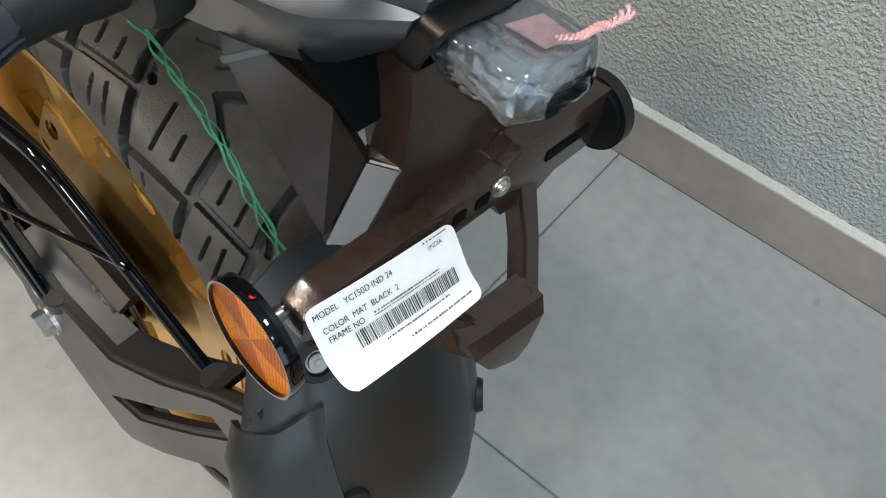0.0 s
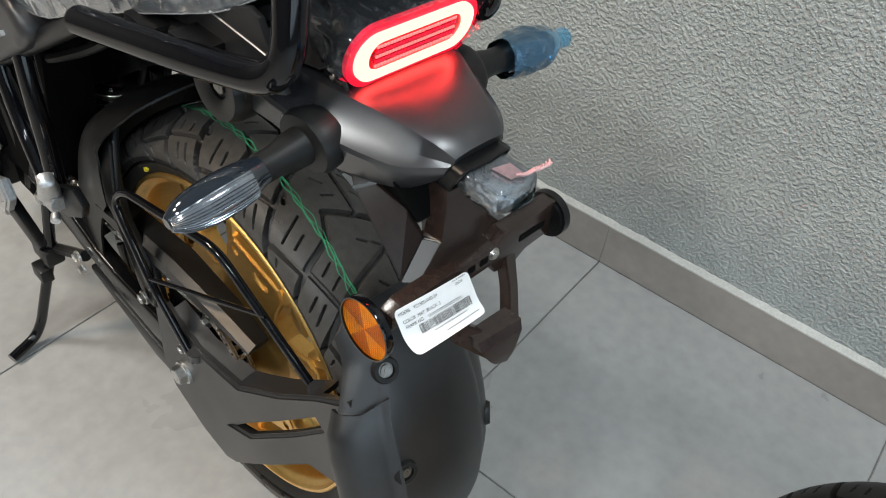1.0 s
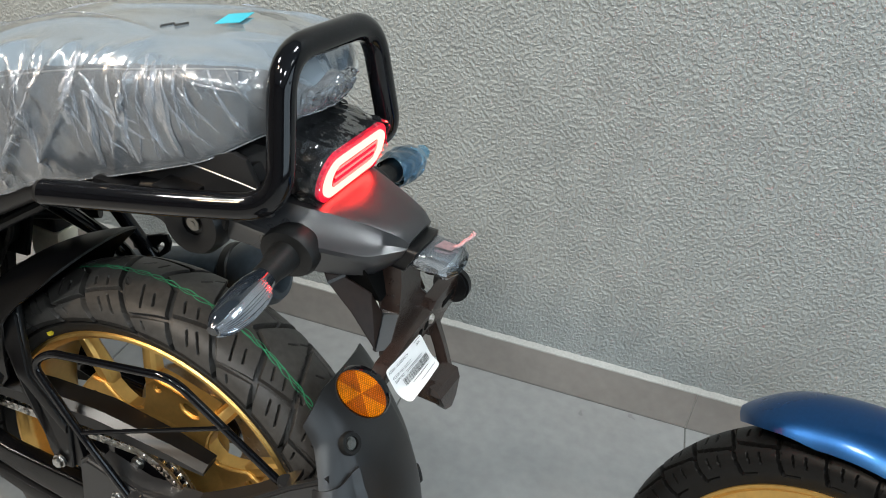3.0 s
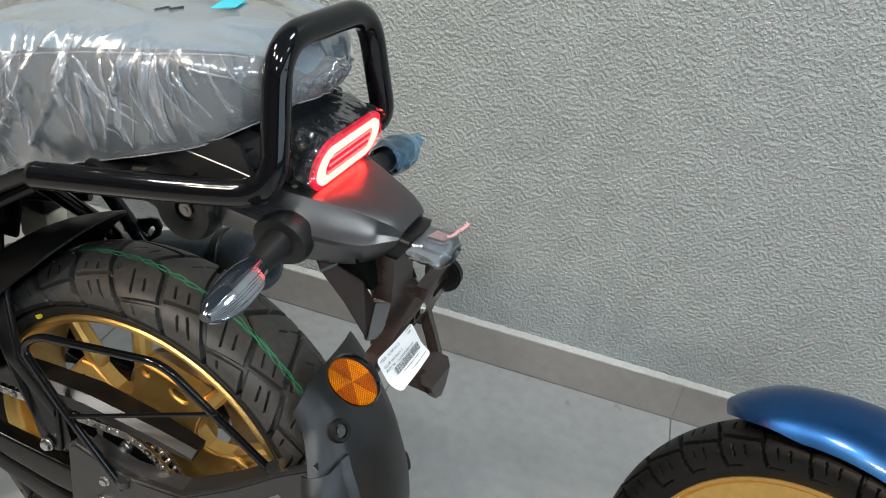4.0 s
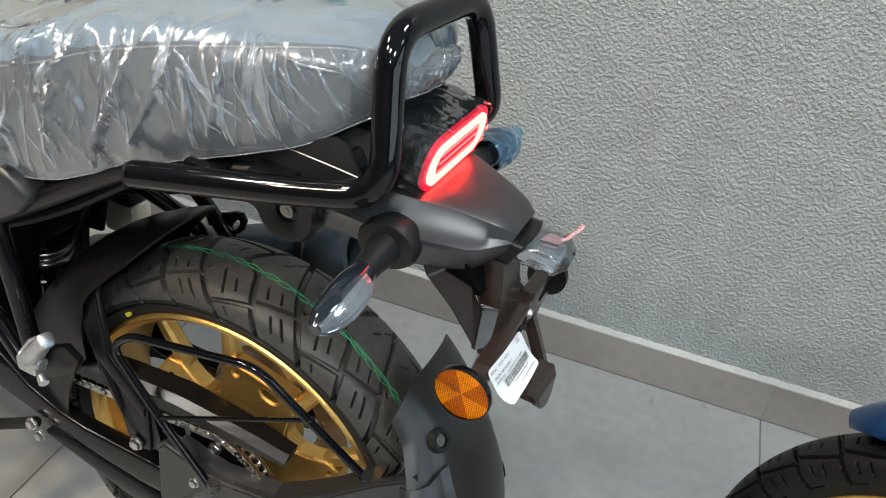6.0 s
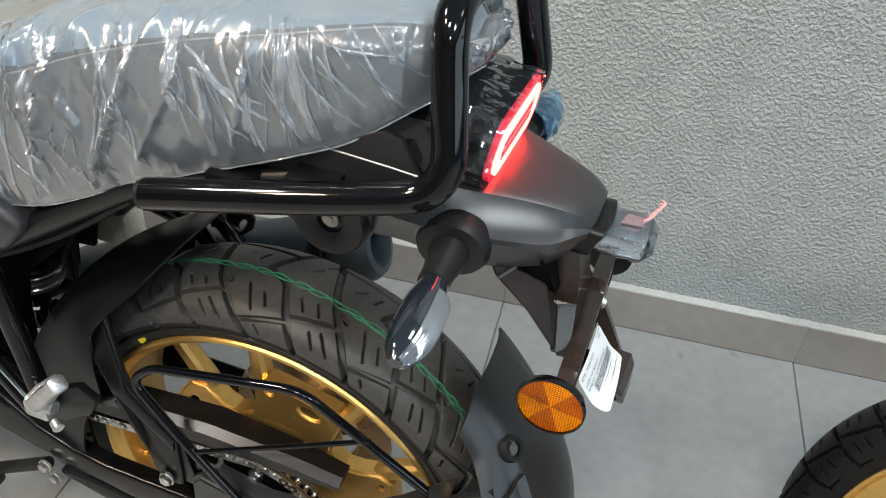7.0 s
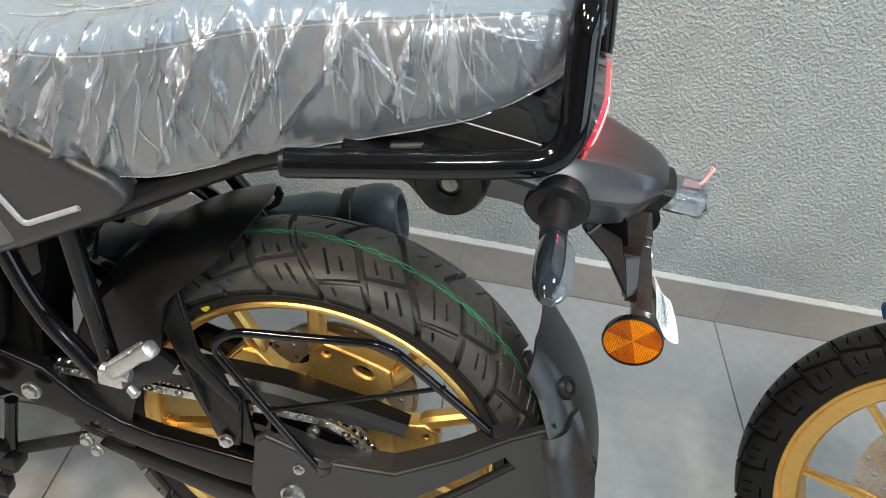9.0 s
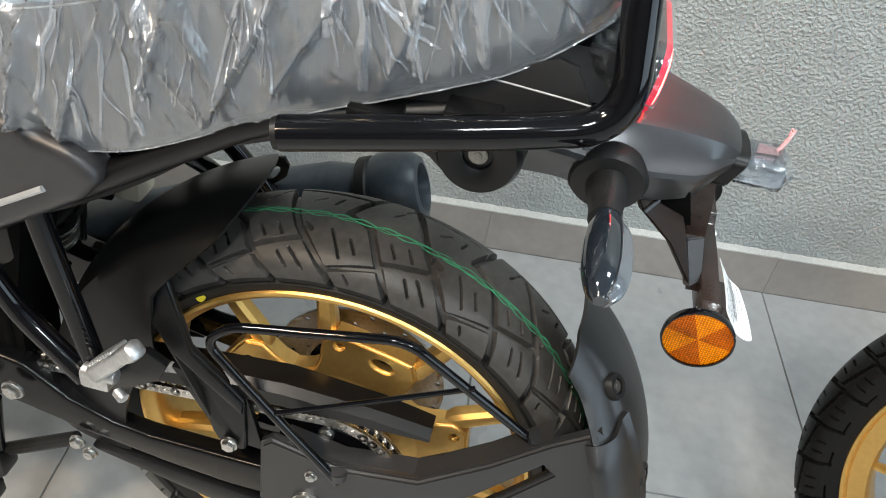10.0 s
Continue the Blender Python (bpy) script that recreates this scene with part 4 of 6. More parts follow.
# turn signals
def signal(sg, wrapped):
    s = new("turn_signal")
    s.parent = bike
    if wrapped:
        s["label"] = "turn signal wrapped in blue film"
    base_at = Vector((sg * 0.082, -0.212, 0.756))
    tip = Vector((sg * 0.214, -0.216, 0.744 if sg < 0 else 0.748))
    way = (tip - base_at).normalized()
    turn = way.to_track_quat("X", "Z").to_matrix().to_4x4()
    b = lathe([(-0.012, 0.0), (-0.012, 0.029), (0.004, 0.031), (0.010, 0.028), (0.012, 0.020), (0.013, 0.0)], 40, closed=False)
    b.transform(Matrix.Translation(base_at) @ turn @ Matrix.Diagonal((1, 1.0, 0.86, 1)))
    part("base_collar", b, M_RUBBER2, s)
    st = lathe([(0.0, 0.017), (0.022, 0.0155), (0.040, 0.0125), (0.052, 0.0125), (0.052, 0.0), (0.0, 0.0)], 32, closed=False)
    st.transform(Matrix.Translation(base_at) @ turn)
    part("stalk", st, M_RUBBER2, s)
    rings = []
    ks = [(0.044, 0.0115, 0.0105), (0.054, 0.0130, 0.0122), (0.068, 0.0172, 0.0150), (0.090, 0.0190, 0.0162), (0.112, 0.0172, 0.0142), (0.127, 0.0118, 0.0098), (0.134, 0.0055, 0.0045)]
    xs, (ry, rz) = curve(ks, 18)
    for x, a, c in zip(xs, ry, rz):
        rings.append([(x, a * math.cos(q) * (1.0 if math.cos(q) > 0 else 0.75), c * math.sin(q)) for q in (2 * math.pi * k / 24 for k in range(24))])
    bd = loft(rings)
    bd.transform(Matrix.Translation(base_at) @ turn)
    part("lamp_body", bd, M_SMOKE if not wrapped else M_PLASTIC, s, "" if wrapped else "glossy smoked lamp body")
    # ribbed lens on the rear-facing side
    n1, n2 = 26, 60
    lens = np.zeros((n1, n2, 3))
    xs2 = np.linspace(0.066, 0.133, n1)
    for i, x in enumerate(xs2):
        a = float(np.interp(x, xs, ry)) + 0.0012
        c = float(np.interp(x, xs, rz)) + 0.0008
        for j in range(n2):
            q = (0.0 if sg < 0 else math.pi) + (j / (n2 - 1) - 0.5) * 2.0
            rib = 0.0011 * math.sin(j * 1.5)
            lens[i, j] = (x, (a + rib) * math.cos(q) * (1.0 if sg < 0 else 0.78), c * math.sin(q))
    m = Matrix.Translation(base_at) @ turn
    flat = np.array([m @ Vector(p) for p in lens.reshape(-1, 3)]).reshape(n1, n2, 3)
    shell(flat[:, ::-1], 0.001, "lens", M_CLEARLENS, s, "clear ribbed lens")
    if wrapped:
        rng = np.random.RandomState(4)
        n1, n2 = 30, 36
        wr = np.zeros((n1, n2, 3))
        for i, x in enumerate(np.linspace(0.058, 0.152, n1)):
            a = float(np.interp(x, xs, ry)) + 0.004
            c = float(np.interp(x, xs, rz)) + 0.004
            for j in range(n2):
                q = 2 * math.pi * j / n2
                k = 1 + 0.13 * noise.noise(Vector((x * 90, math.cos(q) * 2.2, math.sin(q) * 2.2)))
                wr[i, j] = (x, max(a, 0.006) * k * math.cos(q) * 1.05, max(c, 0.009) * k * math.sin(q) * 1.1)
        flat = np.array([m @ Vector(p) for p in wr.reshape(-1, 3)]).reshape(n1, n2, 3)
        grid_part("blue_wrap", flat[:, ::-1], M_BLUEFILM, s, "crumpled blue film", closed_v=True, smooth=25)
    return s


signal(-1, False)
signal(1, True)

# ---------------------------------------------------------------- tail lamp
def stadium(hw, hh, n=14):
    pts = []
    for k in range(n + 1):
        a = -math.pi / 2 + math.pi * k / n
        pts.append((hw - hh + hh * math.cos(a), hh * math.sin(a)))
    for k in range(n + 1):
        a = math.pi / 2 + math.pi * k / n
        pts.append((-hw + hh + hh * math.cos(a), hh * math.sin(a)))
    return pts


LAMP = Matrix.Translation((0.004, -0.224, 0.824)) @ Matrix.Rotation(radians(8), 4, "X")
tail = new("tail_lamp")
tail.parent = bike
tail["label"] = "lit red oblong tail lamp with a bright ring"


def lamp_ring(o, i, y0, y1):
    """An oblong ring between two outlines; y is its depth, to the rear negative."""
    a, b = stadium(*o), stadium(*i)
    bm = bmesh.new()
    rows = [[bm.verts.new((x, y, z)) for x, z in p] for p, y in ((a, y0), (a, y1), (b, y1), (b, y0))]
    n = len(a)
    for p, q in ((0, 1), (1, 2), (2, 3), (3, 0)):
        for k in range(n):
            j = (k + 1) % n
            bm.faces.new((rows[p][k], rows[p][j], rows[q][j], rows[q][k]))
    bmesh.ops.recalc_face_normals(bm, faces=bm.faces)
    bm.transform(LAMP)
    return bm


rings = []
for y, k in ((0.075, 0.80), (0.068, 0.86), (0.04, 0.94), (0.02, 0.98), (-0.002, 1.0)):
    rings.append([LAMP @ Vector((x * k, y, z * k)) for x, z in stadium(0.070, 0.0275)])
part("housing", loft(rings), M_PLASTIC, tail, "black lamp housing", smooth=40)
part("outer_lens", lamp_ring((0.070, 0.0275), (0.0635, 0.0212), -0.0015, -0.0060), M_GLOWEDGE, tail, "red outer lens")
part("light_ring", lamp_ring((0.0635, 0.0212), (0.0500, 0.0128), -0.0015, -0.0085), M_GLOWRED, tail, "glowing light ring")
core = prism(stadium(0.0500, 0.0128), -0.0070, -0.001, "y", 0)
core.transform(LAMP)
part("inner_lens", core, M_REDLENS, tail, "red prism core")
for r in range(5):
    cells = None
    for c in range(26):
        x = -0.0415 + c * 0.0033
        z = -0.0086 + r * 0.0043
        b = block((x, -0.0078, z), (0.0024, 0.0014, 0.0022), 0.0003)
        cells = b if cells is None else join(cells, b)
    cells.transform(LAMP)
    part("prism_strip", cells, M_GLOWDIM if r % 2 else M_GLOWCELL, tail)
rings = []
wr = np.zeros((26, 60, 3))
out = stadium(0.073, 0.0305, 14)
for i, y in enumerate(np.linspace(0.052, -0.008, 26)):
    for j in range(60):
        x, z = out[int(j * len(out) / 60) % len(out)]
        k = 1.02 + 0.11 * noise.noise(Vector((x * 110, y * 45, z * 110))) + 0.05 * noise.noise(Vector((x * 260, y * 60, z * 260)))
        wr[i, j] = LAMP @ Vector((x * k, y, z * k))
grid_part("lamp_film", wr[:, ::-1], M_FILM2, tail, "crinkled clear film", closed_v=True, smooth=30)
# bracket cover in front of the lamp, under the seat
part("lamp_mount", block((0.004, -0.120, 0.800), (0.150, 0.120, 0.030), 0.008), M_PLASTIC, tail)
for sg in (-1, 1):
    side = part("tail_side_panel", prism([(0.030, 0.752), (0.004, 0.764), (-0.037, 0.790), (-0.109, 0.829), (-0.156, 0.848), (-0.170, 0.845), (-0.186, 0.816), (-0.200, 0.795), (-0.15, 0.775), (-0.02, 0.752)], sg * 0.092, sg * 0.099, "x", 0.002), M_PLASTIC2, bike, "matt black panel between seat and rail")
    part("panel_seam", tube([(sg * 0.0995, -0.108, 0.824), (sg * 0.0995, -0.166, 0.8205), (sg * 0.0995, -0.188, 0.8185)], 0.0008, 6, 0.004), M_SILVERLINE, side, "thin pale edge line")
part("tail_deck", loft([[(-0.070, -0.205, 0.810), (0.076, -0.205, 0.810), (0.066, -0.205, 0.8435), (-0.058, -0.205, 0.8435)], [(-0.088, -0.150, 0.812), (0.092, -0.150, 0.812), (0.078, -0.150, 0.850), (-0.072, -0.150, 0.850)], [(-0.098, -0.06, 0.795), (0.098, -0.06, 0.795), (0.088, -0.06, 0.838), (-0.086, -0.06, 0.838)]]), M_PLASTIC2, bike, "black plastic deck between seat and lamp", smooth=20)

# ---------------------------------------------------------------- grab rail
RL = [(-0.1443, 0.027, 0.769), (-0.124, -0.120, 0.795), (-0.105, -0.212, 0.812), (-0.096, -0.205, 0.870), (-0.080, -0.192, 0.946)]
RR = [(-x, y, z) for x, y, z in RL]
rail_pts = [RL[0], RL[1], RL[2], RL[4], (0.068, -0.204, 0.948), (0.098, -0.228, 0.815), RR[1], RR[0]]
rail = part("grab_rail", tube(rail_pts, 0.0135, 20, 0.038), M_GLOSS, bike, "gloss black tubular grab rail")
for sg in (-1, 1):
    part("end_plug", rod((sg * 0.1441, 0.026, 0.7692), (sg * 0.1450, 0.0315, 0.7682), 0.0128, 0.0120, 20), M_RUBBER2, rail)
    for y in (-0.035, -0.105):
        part("clamp_tab", block((sg * 0.108, y, 0.799 if y < -0.05 else 0.785), (0.034, 0.040, 0.012), 0.002), M_PLASTIC, rail)

# ---------------------------------------------------------------- seat
SY = [(-0.193, 0.050, 0.910, 0.906, 0.900, 0.880), (-0.186, 0.068, 0.921, 0.915, 0.907, 0.874), (-0.165, 0.091, 0.931, 0.924, 0.913, 0.860), (-0.13, 0.107, 0.935, 0.927, 0.915, 0.836), (-0.08, 0.118, 0.932, 0.919, 0.903, 0.814), (0.0, 0.126, 0.925, 0.906, 0.881, 0.782), (0.08, 0.132, 0.907, 0.886, 0.856, 0.747),
      (0.15, 0.135, 0.882, 0.860, 0.827, 0.713), (0.22, 0.134, 0.851, 0.830, 0.794, 0.695), (0.30, 0.126, 0.826, 0.805, 0.768, 0.688), (0.38, 0.110, 0.820, 0.798, 0.752, 0.690), (0.45, 0.085, 0.824, 0.806, 0.760, 0.710), (0.49, 0.062, 0.818, 0.804, 0.775, 0.735)]


def seat_sheet(grow, n_y, n_x, fold=None):
    ys, (w, zc, zs, zm, zl) = curve(SY, n_y)
    out = np.zeros((n_y, n_x, 3))
    for i in range(n_y):
        ctrl = np.array([(-w[i] * 0.90, zl[i]), (-w[i] * 1.0, zl[i] + (zm[i] - zl[i]) * 0.5), (-w[i] * 1.0, zm[i]), (-w[i] * 0.90, zs[i] - 0.004), (-w[i] * 0.6, zc[i] - 0.008), (0, zc[i]),
                         (w[i] * 0.6, zc[i] - 0.008), (w[i] * 0.90, zs[i] - 0.004), (w[i] * 1.0, zm[i]), (w[i] * 1.0, zl[i] + (zm[i] - zl[i]) * 0.5), (w[i] * 0.90, zl[i])])
        s = np.r_[0, np.cumsum(np.hypot(*np.diff(ctrl, axis=0).T))]
        _, (px, pz) = curve([(a, b, c) for a, (b, c) in zip(s / s[-1], ctrl)], n_x)
        out[i, :, 0], out[i, :, 1], out[i, :, 2] = px, ys[i], pz
    du, dv = np.gradient(out, axis=0), np.gradient(out, axis=1)
    nr = np.cross(dv, du)
    nr /= np.linalg.norm(nr, axis=-1, keepdims=True) + 1e-9
    if nr[n_y // 2, n_x // 2, 2] < 0:
        nr = -nr
    amount = np.full(out.shape[:2], grow)
    if fold is not None:
        amount = amount + fold(out)
    return out + nr * amount[..., None]


seat = new("seat")
seat.parent = bike
seat["label"] = "black stitched vinyl seat under clear film"
body = seat_sheet(0.0, 70, 61)[:, ::-1]
cush = grid_part("cushion", body, M_SEAT, seat, "black grained vinyl cushion", smooth=60)
bm = bmesh.new()
bm.from_mesh(cush.data)
bmesh.ops.holes_fill(bm, edges=[e for e in bm.edges if e.is_boundary], sides=0)
bmesh.ops.recalc_face_normals(bm, faces=bm.faces)
bm.to_mesh(cush.data)
bm.free()
cush.data.shade_smooth()
seam = []
for sg in (0, 1):
    idx = 14 if sg == 0 else 46
    pts = body[3:66:1, idx] + np.array([0, 0, 0.001])
    seam.append([tuple(p) for p in pts])
for s in seam:
    part("seam_stitch", tube(s, 0.0009, 6, 0.0), M_THREAD, seat, "pale stitched seam")


def film_folds(p):
    """Slack gathers down the sides and a few long creases on top."""
    flat = p.reshape(-1, 3)
    vals = np.zeros(len(flat))
    for k, (a, b, c) in enumerate(flat):
        side = min(1.0, max(0.0, (abs(a) - 0.095) / 0.03))
        f1 = noise.noise(Vector((b * 20 + c * 8, c * 4, 3 + a * 3)))
        f2 = noise.noise(Vector((b * 46 - c * 22 + 7, c * 9, a * 4)))
        f3 = noise.noise(Vector((b * 5 + a * 7 + 3, a * 8 - b * 3, 1.0)))
        patch = max(0.0, noise.noise(Vector((b * 9 + 11, c * 9, a * 2))) + 0.25)
        ridge = (1 - abs(f1)) ** 9 * 0.016 * (0.45 + patch) + (1 - abs(f2)) ** 8 * 0.012 * (0.2 + patch)
        top = (1 - abs(f3)) ** 14 * 0.004
        vals[k] = ridge * side + top * (1 - side) + 0.0012 * noise.noise(Vector((a * 16, b * 16, c * 16)))
    out = vals.reshape(p.shape[:2])
    n = out.shape[1]
    hem = np.clip(np.minimum(np.arange(n), n - 1 - np.arange(n)) / 12.0, 0.15, 1)
    return out * hem[None]


film = seat_sheet(0.004, 260, 160, film_folds)
film = film[:, ::-1]
seat_cover = thing("seat_cover", BIKE, "loose crinkled clear plastic film drawn over the seat", "plastic cover")
lo, hi = int(film.shape[1] * 0.24), int(film.shape[1] * 0.76)
grid_part("side_film", film[:, :lo + 1], M_FILM, seat_cover, smooth=180)
grid_part("top_film", film[:, lo:hi + 1], M_FILMTOP, seat_cover, "film over the seat's top, its reflected ceiling light painted milky blue", smooth=180)
grid_part("side_film", film[:, hi:], M_FILM, seat_cover, smooth=180)


half = film.shape[1] // 2
rear = np.zeros((half, 81, 3))
for j in range(half):
    for k in range(81):
        t = k / 80
        bulge = 0.016 * (1 - (2 * t - 1) ** 2) * (0.5 + 0.5 * math.sin(2.6 * j / half)) + 0.002 * noise.noise(Vector((t * 9, j * 0.08, 5))) + 0.007 * (1 - abs(noise.noise(Vector((t * 13 + j * 0.012, j * 0.015, 2))))) ** 9 * math.sin(math.pi * min(1, j / half * 1.6))
        rear[j, k] = film[0, j] * (1 - t) + film[0, -1 - j] * t + np.array((0, -bulge, 0))
grid_part("rear_film", rear, M_FILM, seat_cover, smooth=180)


def film_spot(u, v):
    """Place and outward way on the film at parts u of its length and v of its girth."""
    i, j = u * (film.shape[0] - 2), v * (film.shape[1] - 2)
    i, j = min(max(i, 0.0), film.shape[0] - 2.001), min(max(j, 0.0), film.shape[1] - 2.001)
    a, b = int(i), int(j)
    fu, fv = i - a, j - b
    q = film[a:a + 2, b:b + 2]
    p = q[0, 0] * (1 - fu) * (1 - fv) + q[1, 0] * fu * (1 - fv) + q[0, 1] * (1 - fu) * fv + q[1, 1] * fu * fv
    n = np.cross(q[1, 0] - q[0, 0], q[0, 1] - q[0, 0])
    n = n / (np.linalg.norm(n) + 1e-12)
    if np.dot(n, p - np.array((0, p[1], 0.80))) < 0:
        n = -n
    return p, n


def fold(u0, v0, u1, v1, wide, high, lean, rng):
    """A pinched gather of film: a thin standing ridge that runs out at both ends."""
    steps, rows = 18, []
    kink = rng.uniform(-1, 1), rng.uniform(-1, 1), rng.uniform(0, 6)
    for k in range(steps + 1):
        t = k / steps
        bow = math.sin(math.pi * t) * kink[0] * 0.006 + math.sin(5 * t + kink[2]) * kink[1] * 0.003
        u, v = u0 + (u1 - u0) * t + bow, v0 + (v1 - v0) * t
        p, n = film_spot(u, v)
        q, _ = film_spot(u0 + (u1 - u0) * (t + 0.03), v0 + (v1 - v0) * (t + 0.03))
        along = (q - p) / (np.linalg.norm(q - p) + 1e-9)
        side = np.cross(n, along)
        side /= np.linalg.norm(side) + 1e-9
        env = math.sin(math.pi * min(1, max(0.0, t)) ** 0.8) ** 0.7 * (0.75 + 0.25 * math.sin(11 * t + kink[2]))
        w, h = wide * (0.35 + 0.65 * env), high * env
        rows.append([p + side * (w * a + lean * h * b) + n * (h * b + 0.0006) for a, b in ((-0.5, 0), (-0.12, 0.30), (0.06, 1.0), (0.14, 0.96), (0.24, 0.2), (0.5, 0))])
    grid_part("fold", np.array(rows), M_FOLD, seat_cover, smooth=50)


rng = random.Random(17)
for end in (0, 1):
    seam_v = 0.25 if end == 0 else 0.75
    foot_v = 0.02 if end == 0 else 0.98
    for k in range(84 if end == 1 else 20):
        u0 = rng.random() ** 1.15 * 0.86 + 0.06
        a = rng.uniform(-0.10, 0.45)
        b = min(1.0, a + rng.uniform(0.35, 1.0))
        v0, v1 = seam_v + (foot_v - seam_v) * a, seam_v + (foot_v - seam_v) * b
        run = ((u0 - 0.30) * 0.16 + rng.gauss(0.0, 0.020)) * (b - a) * 1.4
        fold(u0, v0, u0 + run, v1, 0.0020 + 0.012 * rng.random() ** 3, rng.uniform(0.0010, 0.0036), rng.uniform(-0.7, 0.7), rng)
    for k in range(8):
        u0 = rng.uniform(0.1, 0.9)
        v0 = seam_v + (foot_v - seam_v) * rng.uniform(-0.15, 0.9)
        fold(u0, v0, u0 + rng.uniform(-0.03, 0.03), v0 + rng.choice((-1, 1)) * rng.uniform(0.03, 0.07), rng.uniform(0.003, 0.006), rng.uniform(0.001, 0.003), rng.uniform(-0.5, 0.5), rng)
for k in range(9):
    u0, a = rng.uniform(0.08, 0.34), rng.uniform(-0.05, 0.30)
    b = a + rng.uniform(0.25, 0.55)
    fold(u0, 0.75 + 0.23 * a, u0 - rng.uniform(0.03, 0.08), 0.75 + 0.23 * b, rng.uniform(0.002, 0.006), rng.uniform(0.001, 0.003), rng.uniform(-0.6, 0.6), rng)
# crumpled film bunched at the seat's nose
for k in range(34):
    u0, a = rng.uniform(0.76, 0.985), rng.uniform(-0.25, 0.35)
    b = min(1.0, a + rng.uniform(0.25, 0.8))
    fold(u0, 0.75 + 0.23 * a, u0 + rng.uniform(-0.05, 0.03), 0.75 + 0.23 * b, rng.uniform(0.004, 0.013), rng.uniform(0.001, 0.004), rng.uniform(-0.7, 0.7), rng)
for k in range(20):
    u0, v0 = rng.uniform(0.42, 0.98), rng.uniform(0.36, 0.70)
    fold(u0, v0, u0 - rng.uniform(0.08, 0.26), v0 + rng.uniform(-0.06, 0.10), rng.uniform(0.003, 0.006), rng.uniform(0.001, 0.0026), rng.uniform(-0.5, 0.5), rng)
part("hem", tube([tuple(p) for p in rear[0]], 0.0007, 6, 0.0), M_FOLD, seat_cover, "whitish rolled hem of the film")
for edge_v in (0, film.shape[1] - 1):
    part("hem", tube([tuple(p) for p in film[4:-4:3, edge_v]], 0.0007, 6, 0.0), M_FOLD, seat_cover, "whitish rolled hem of the film")
tape = prism([(-0.040, -0.095), (-0.018, -0.108), (0.020, -0.099), (-0.004, -0.086)], 0.9408, 0.9415, "z", 0)
part("tape_label", tape, M_BLUETAPE, seat, "small cyan tape label")
mk = tube([(-0.056, -0.046, 0.9312), (-0.043, -0.052, 0.9326), (-0.048, -0.057, 0.9328), (-0.036, -0.063, 0.9340)], 0.0010, 6, 0.002)
part("pen_mark", mk, M_INK, seat, "black pen squiggle")

# ---------------------------------------------------------------- plate holder with reflectors
holder = new("plate_holder")
holder.parent = bike
holder["label"] = "brown-black moulded plate holder under the tail"
stalk = [[(-0.022, -0.262, 0.746), (0.022, -0.262, 0.746), (0.022, -0.303, 0.748), (-0.022, -0.303, 0.748)],
         [(-0.024, -0.274, 0.716), (0.024, -0.274, 0.716), (0.024, -0.3085, 0.716), (-0.024, -0.3085, 0.716)],
         [(-0.0295, -0.290, 0.686), (0.0295, -0.290, 0.686), (0.0285, -0.3115, 0.686), (-0.0285, -0.3115, 0.686)],
         [(-0.0560, -0.304, 0.660), (0.0560, -0.304, 0.660), (0.0545, -0.3160, 0.660), (-0.0545, -0.3160, 0.660)],
         [(-0.0560, -0.306, 0.648), (0.0560, -0.306, 0.648), (0.0545, -0.3200, 0.648), (-0.0545, -0.3200, 0.648)]]
part("stalk", loft(stalk), M_BROWN, holder, smooth=20)
# Near-black wedge under the tail: the hollow's shade drawn as a solid
part("recess_shade", loft([[(-0.058, -0.240, 0.742), (0.058, -0.240, 0.742), (0.058, -0.280, 0.744), (-0.058, -0.280, 0.744)], [(-0.040, -0.272, 0.700), (0.040, -0.272, 0.700), (0.040, -0.294, 0.702), (-0.040, -0.294, 0.702)]]), M_SHADE, holder, smooth=20)


def facet(points, push, bevel):
    """A flat or slightly folded panel given depth along one way."""
    bm = bmesh.new()
    lo = [bm.verts.new(p) for p in points]
    hi = [bm.verts.new(Vector(p) + Vector(push)) for p in points]
    bm.faces.new(lo)
    bm.faces.new(hi[::-1])
    for i in range(len(lo)):
        j = (i + 1) % len(lo)
        bm.faces.new((lo[j], lo[i], hi[i], hi[j]))
    bmesh.ops.triangulate(bm, faces=[f for f in bm.faces if len(f.verts) > 4])
    bmesh.ops.recalc_face_normals(bm, faces=bm.faces)
    rims = [e for e in bm.edges if len(e.link_faces) == 2 and e.calc_face_angle(0) > 0.9]
    bmesh.ops.bevel(bm, geom=rims, offset=bevel, segments=2, affect="EDGES", clamp_overlap=True)
    return bm


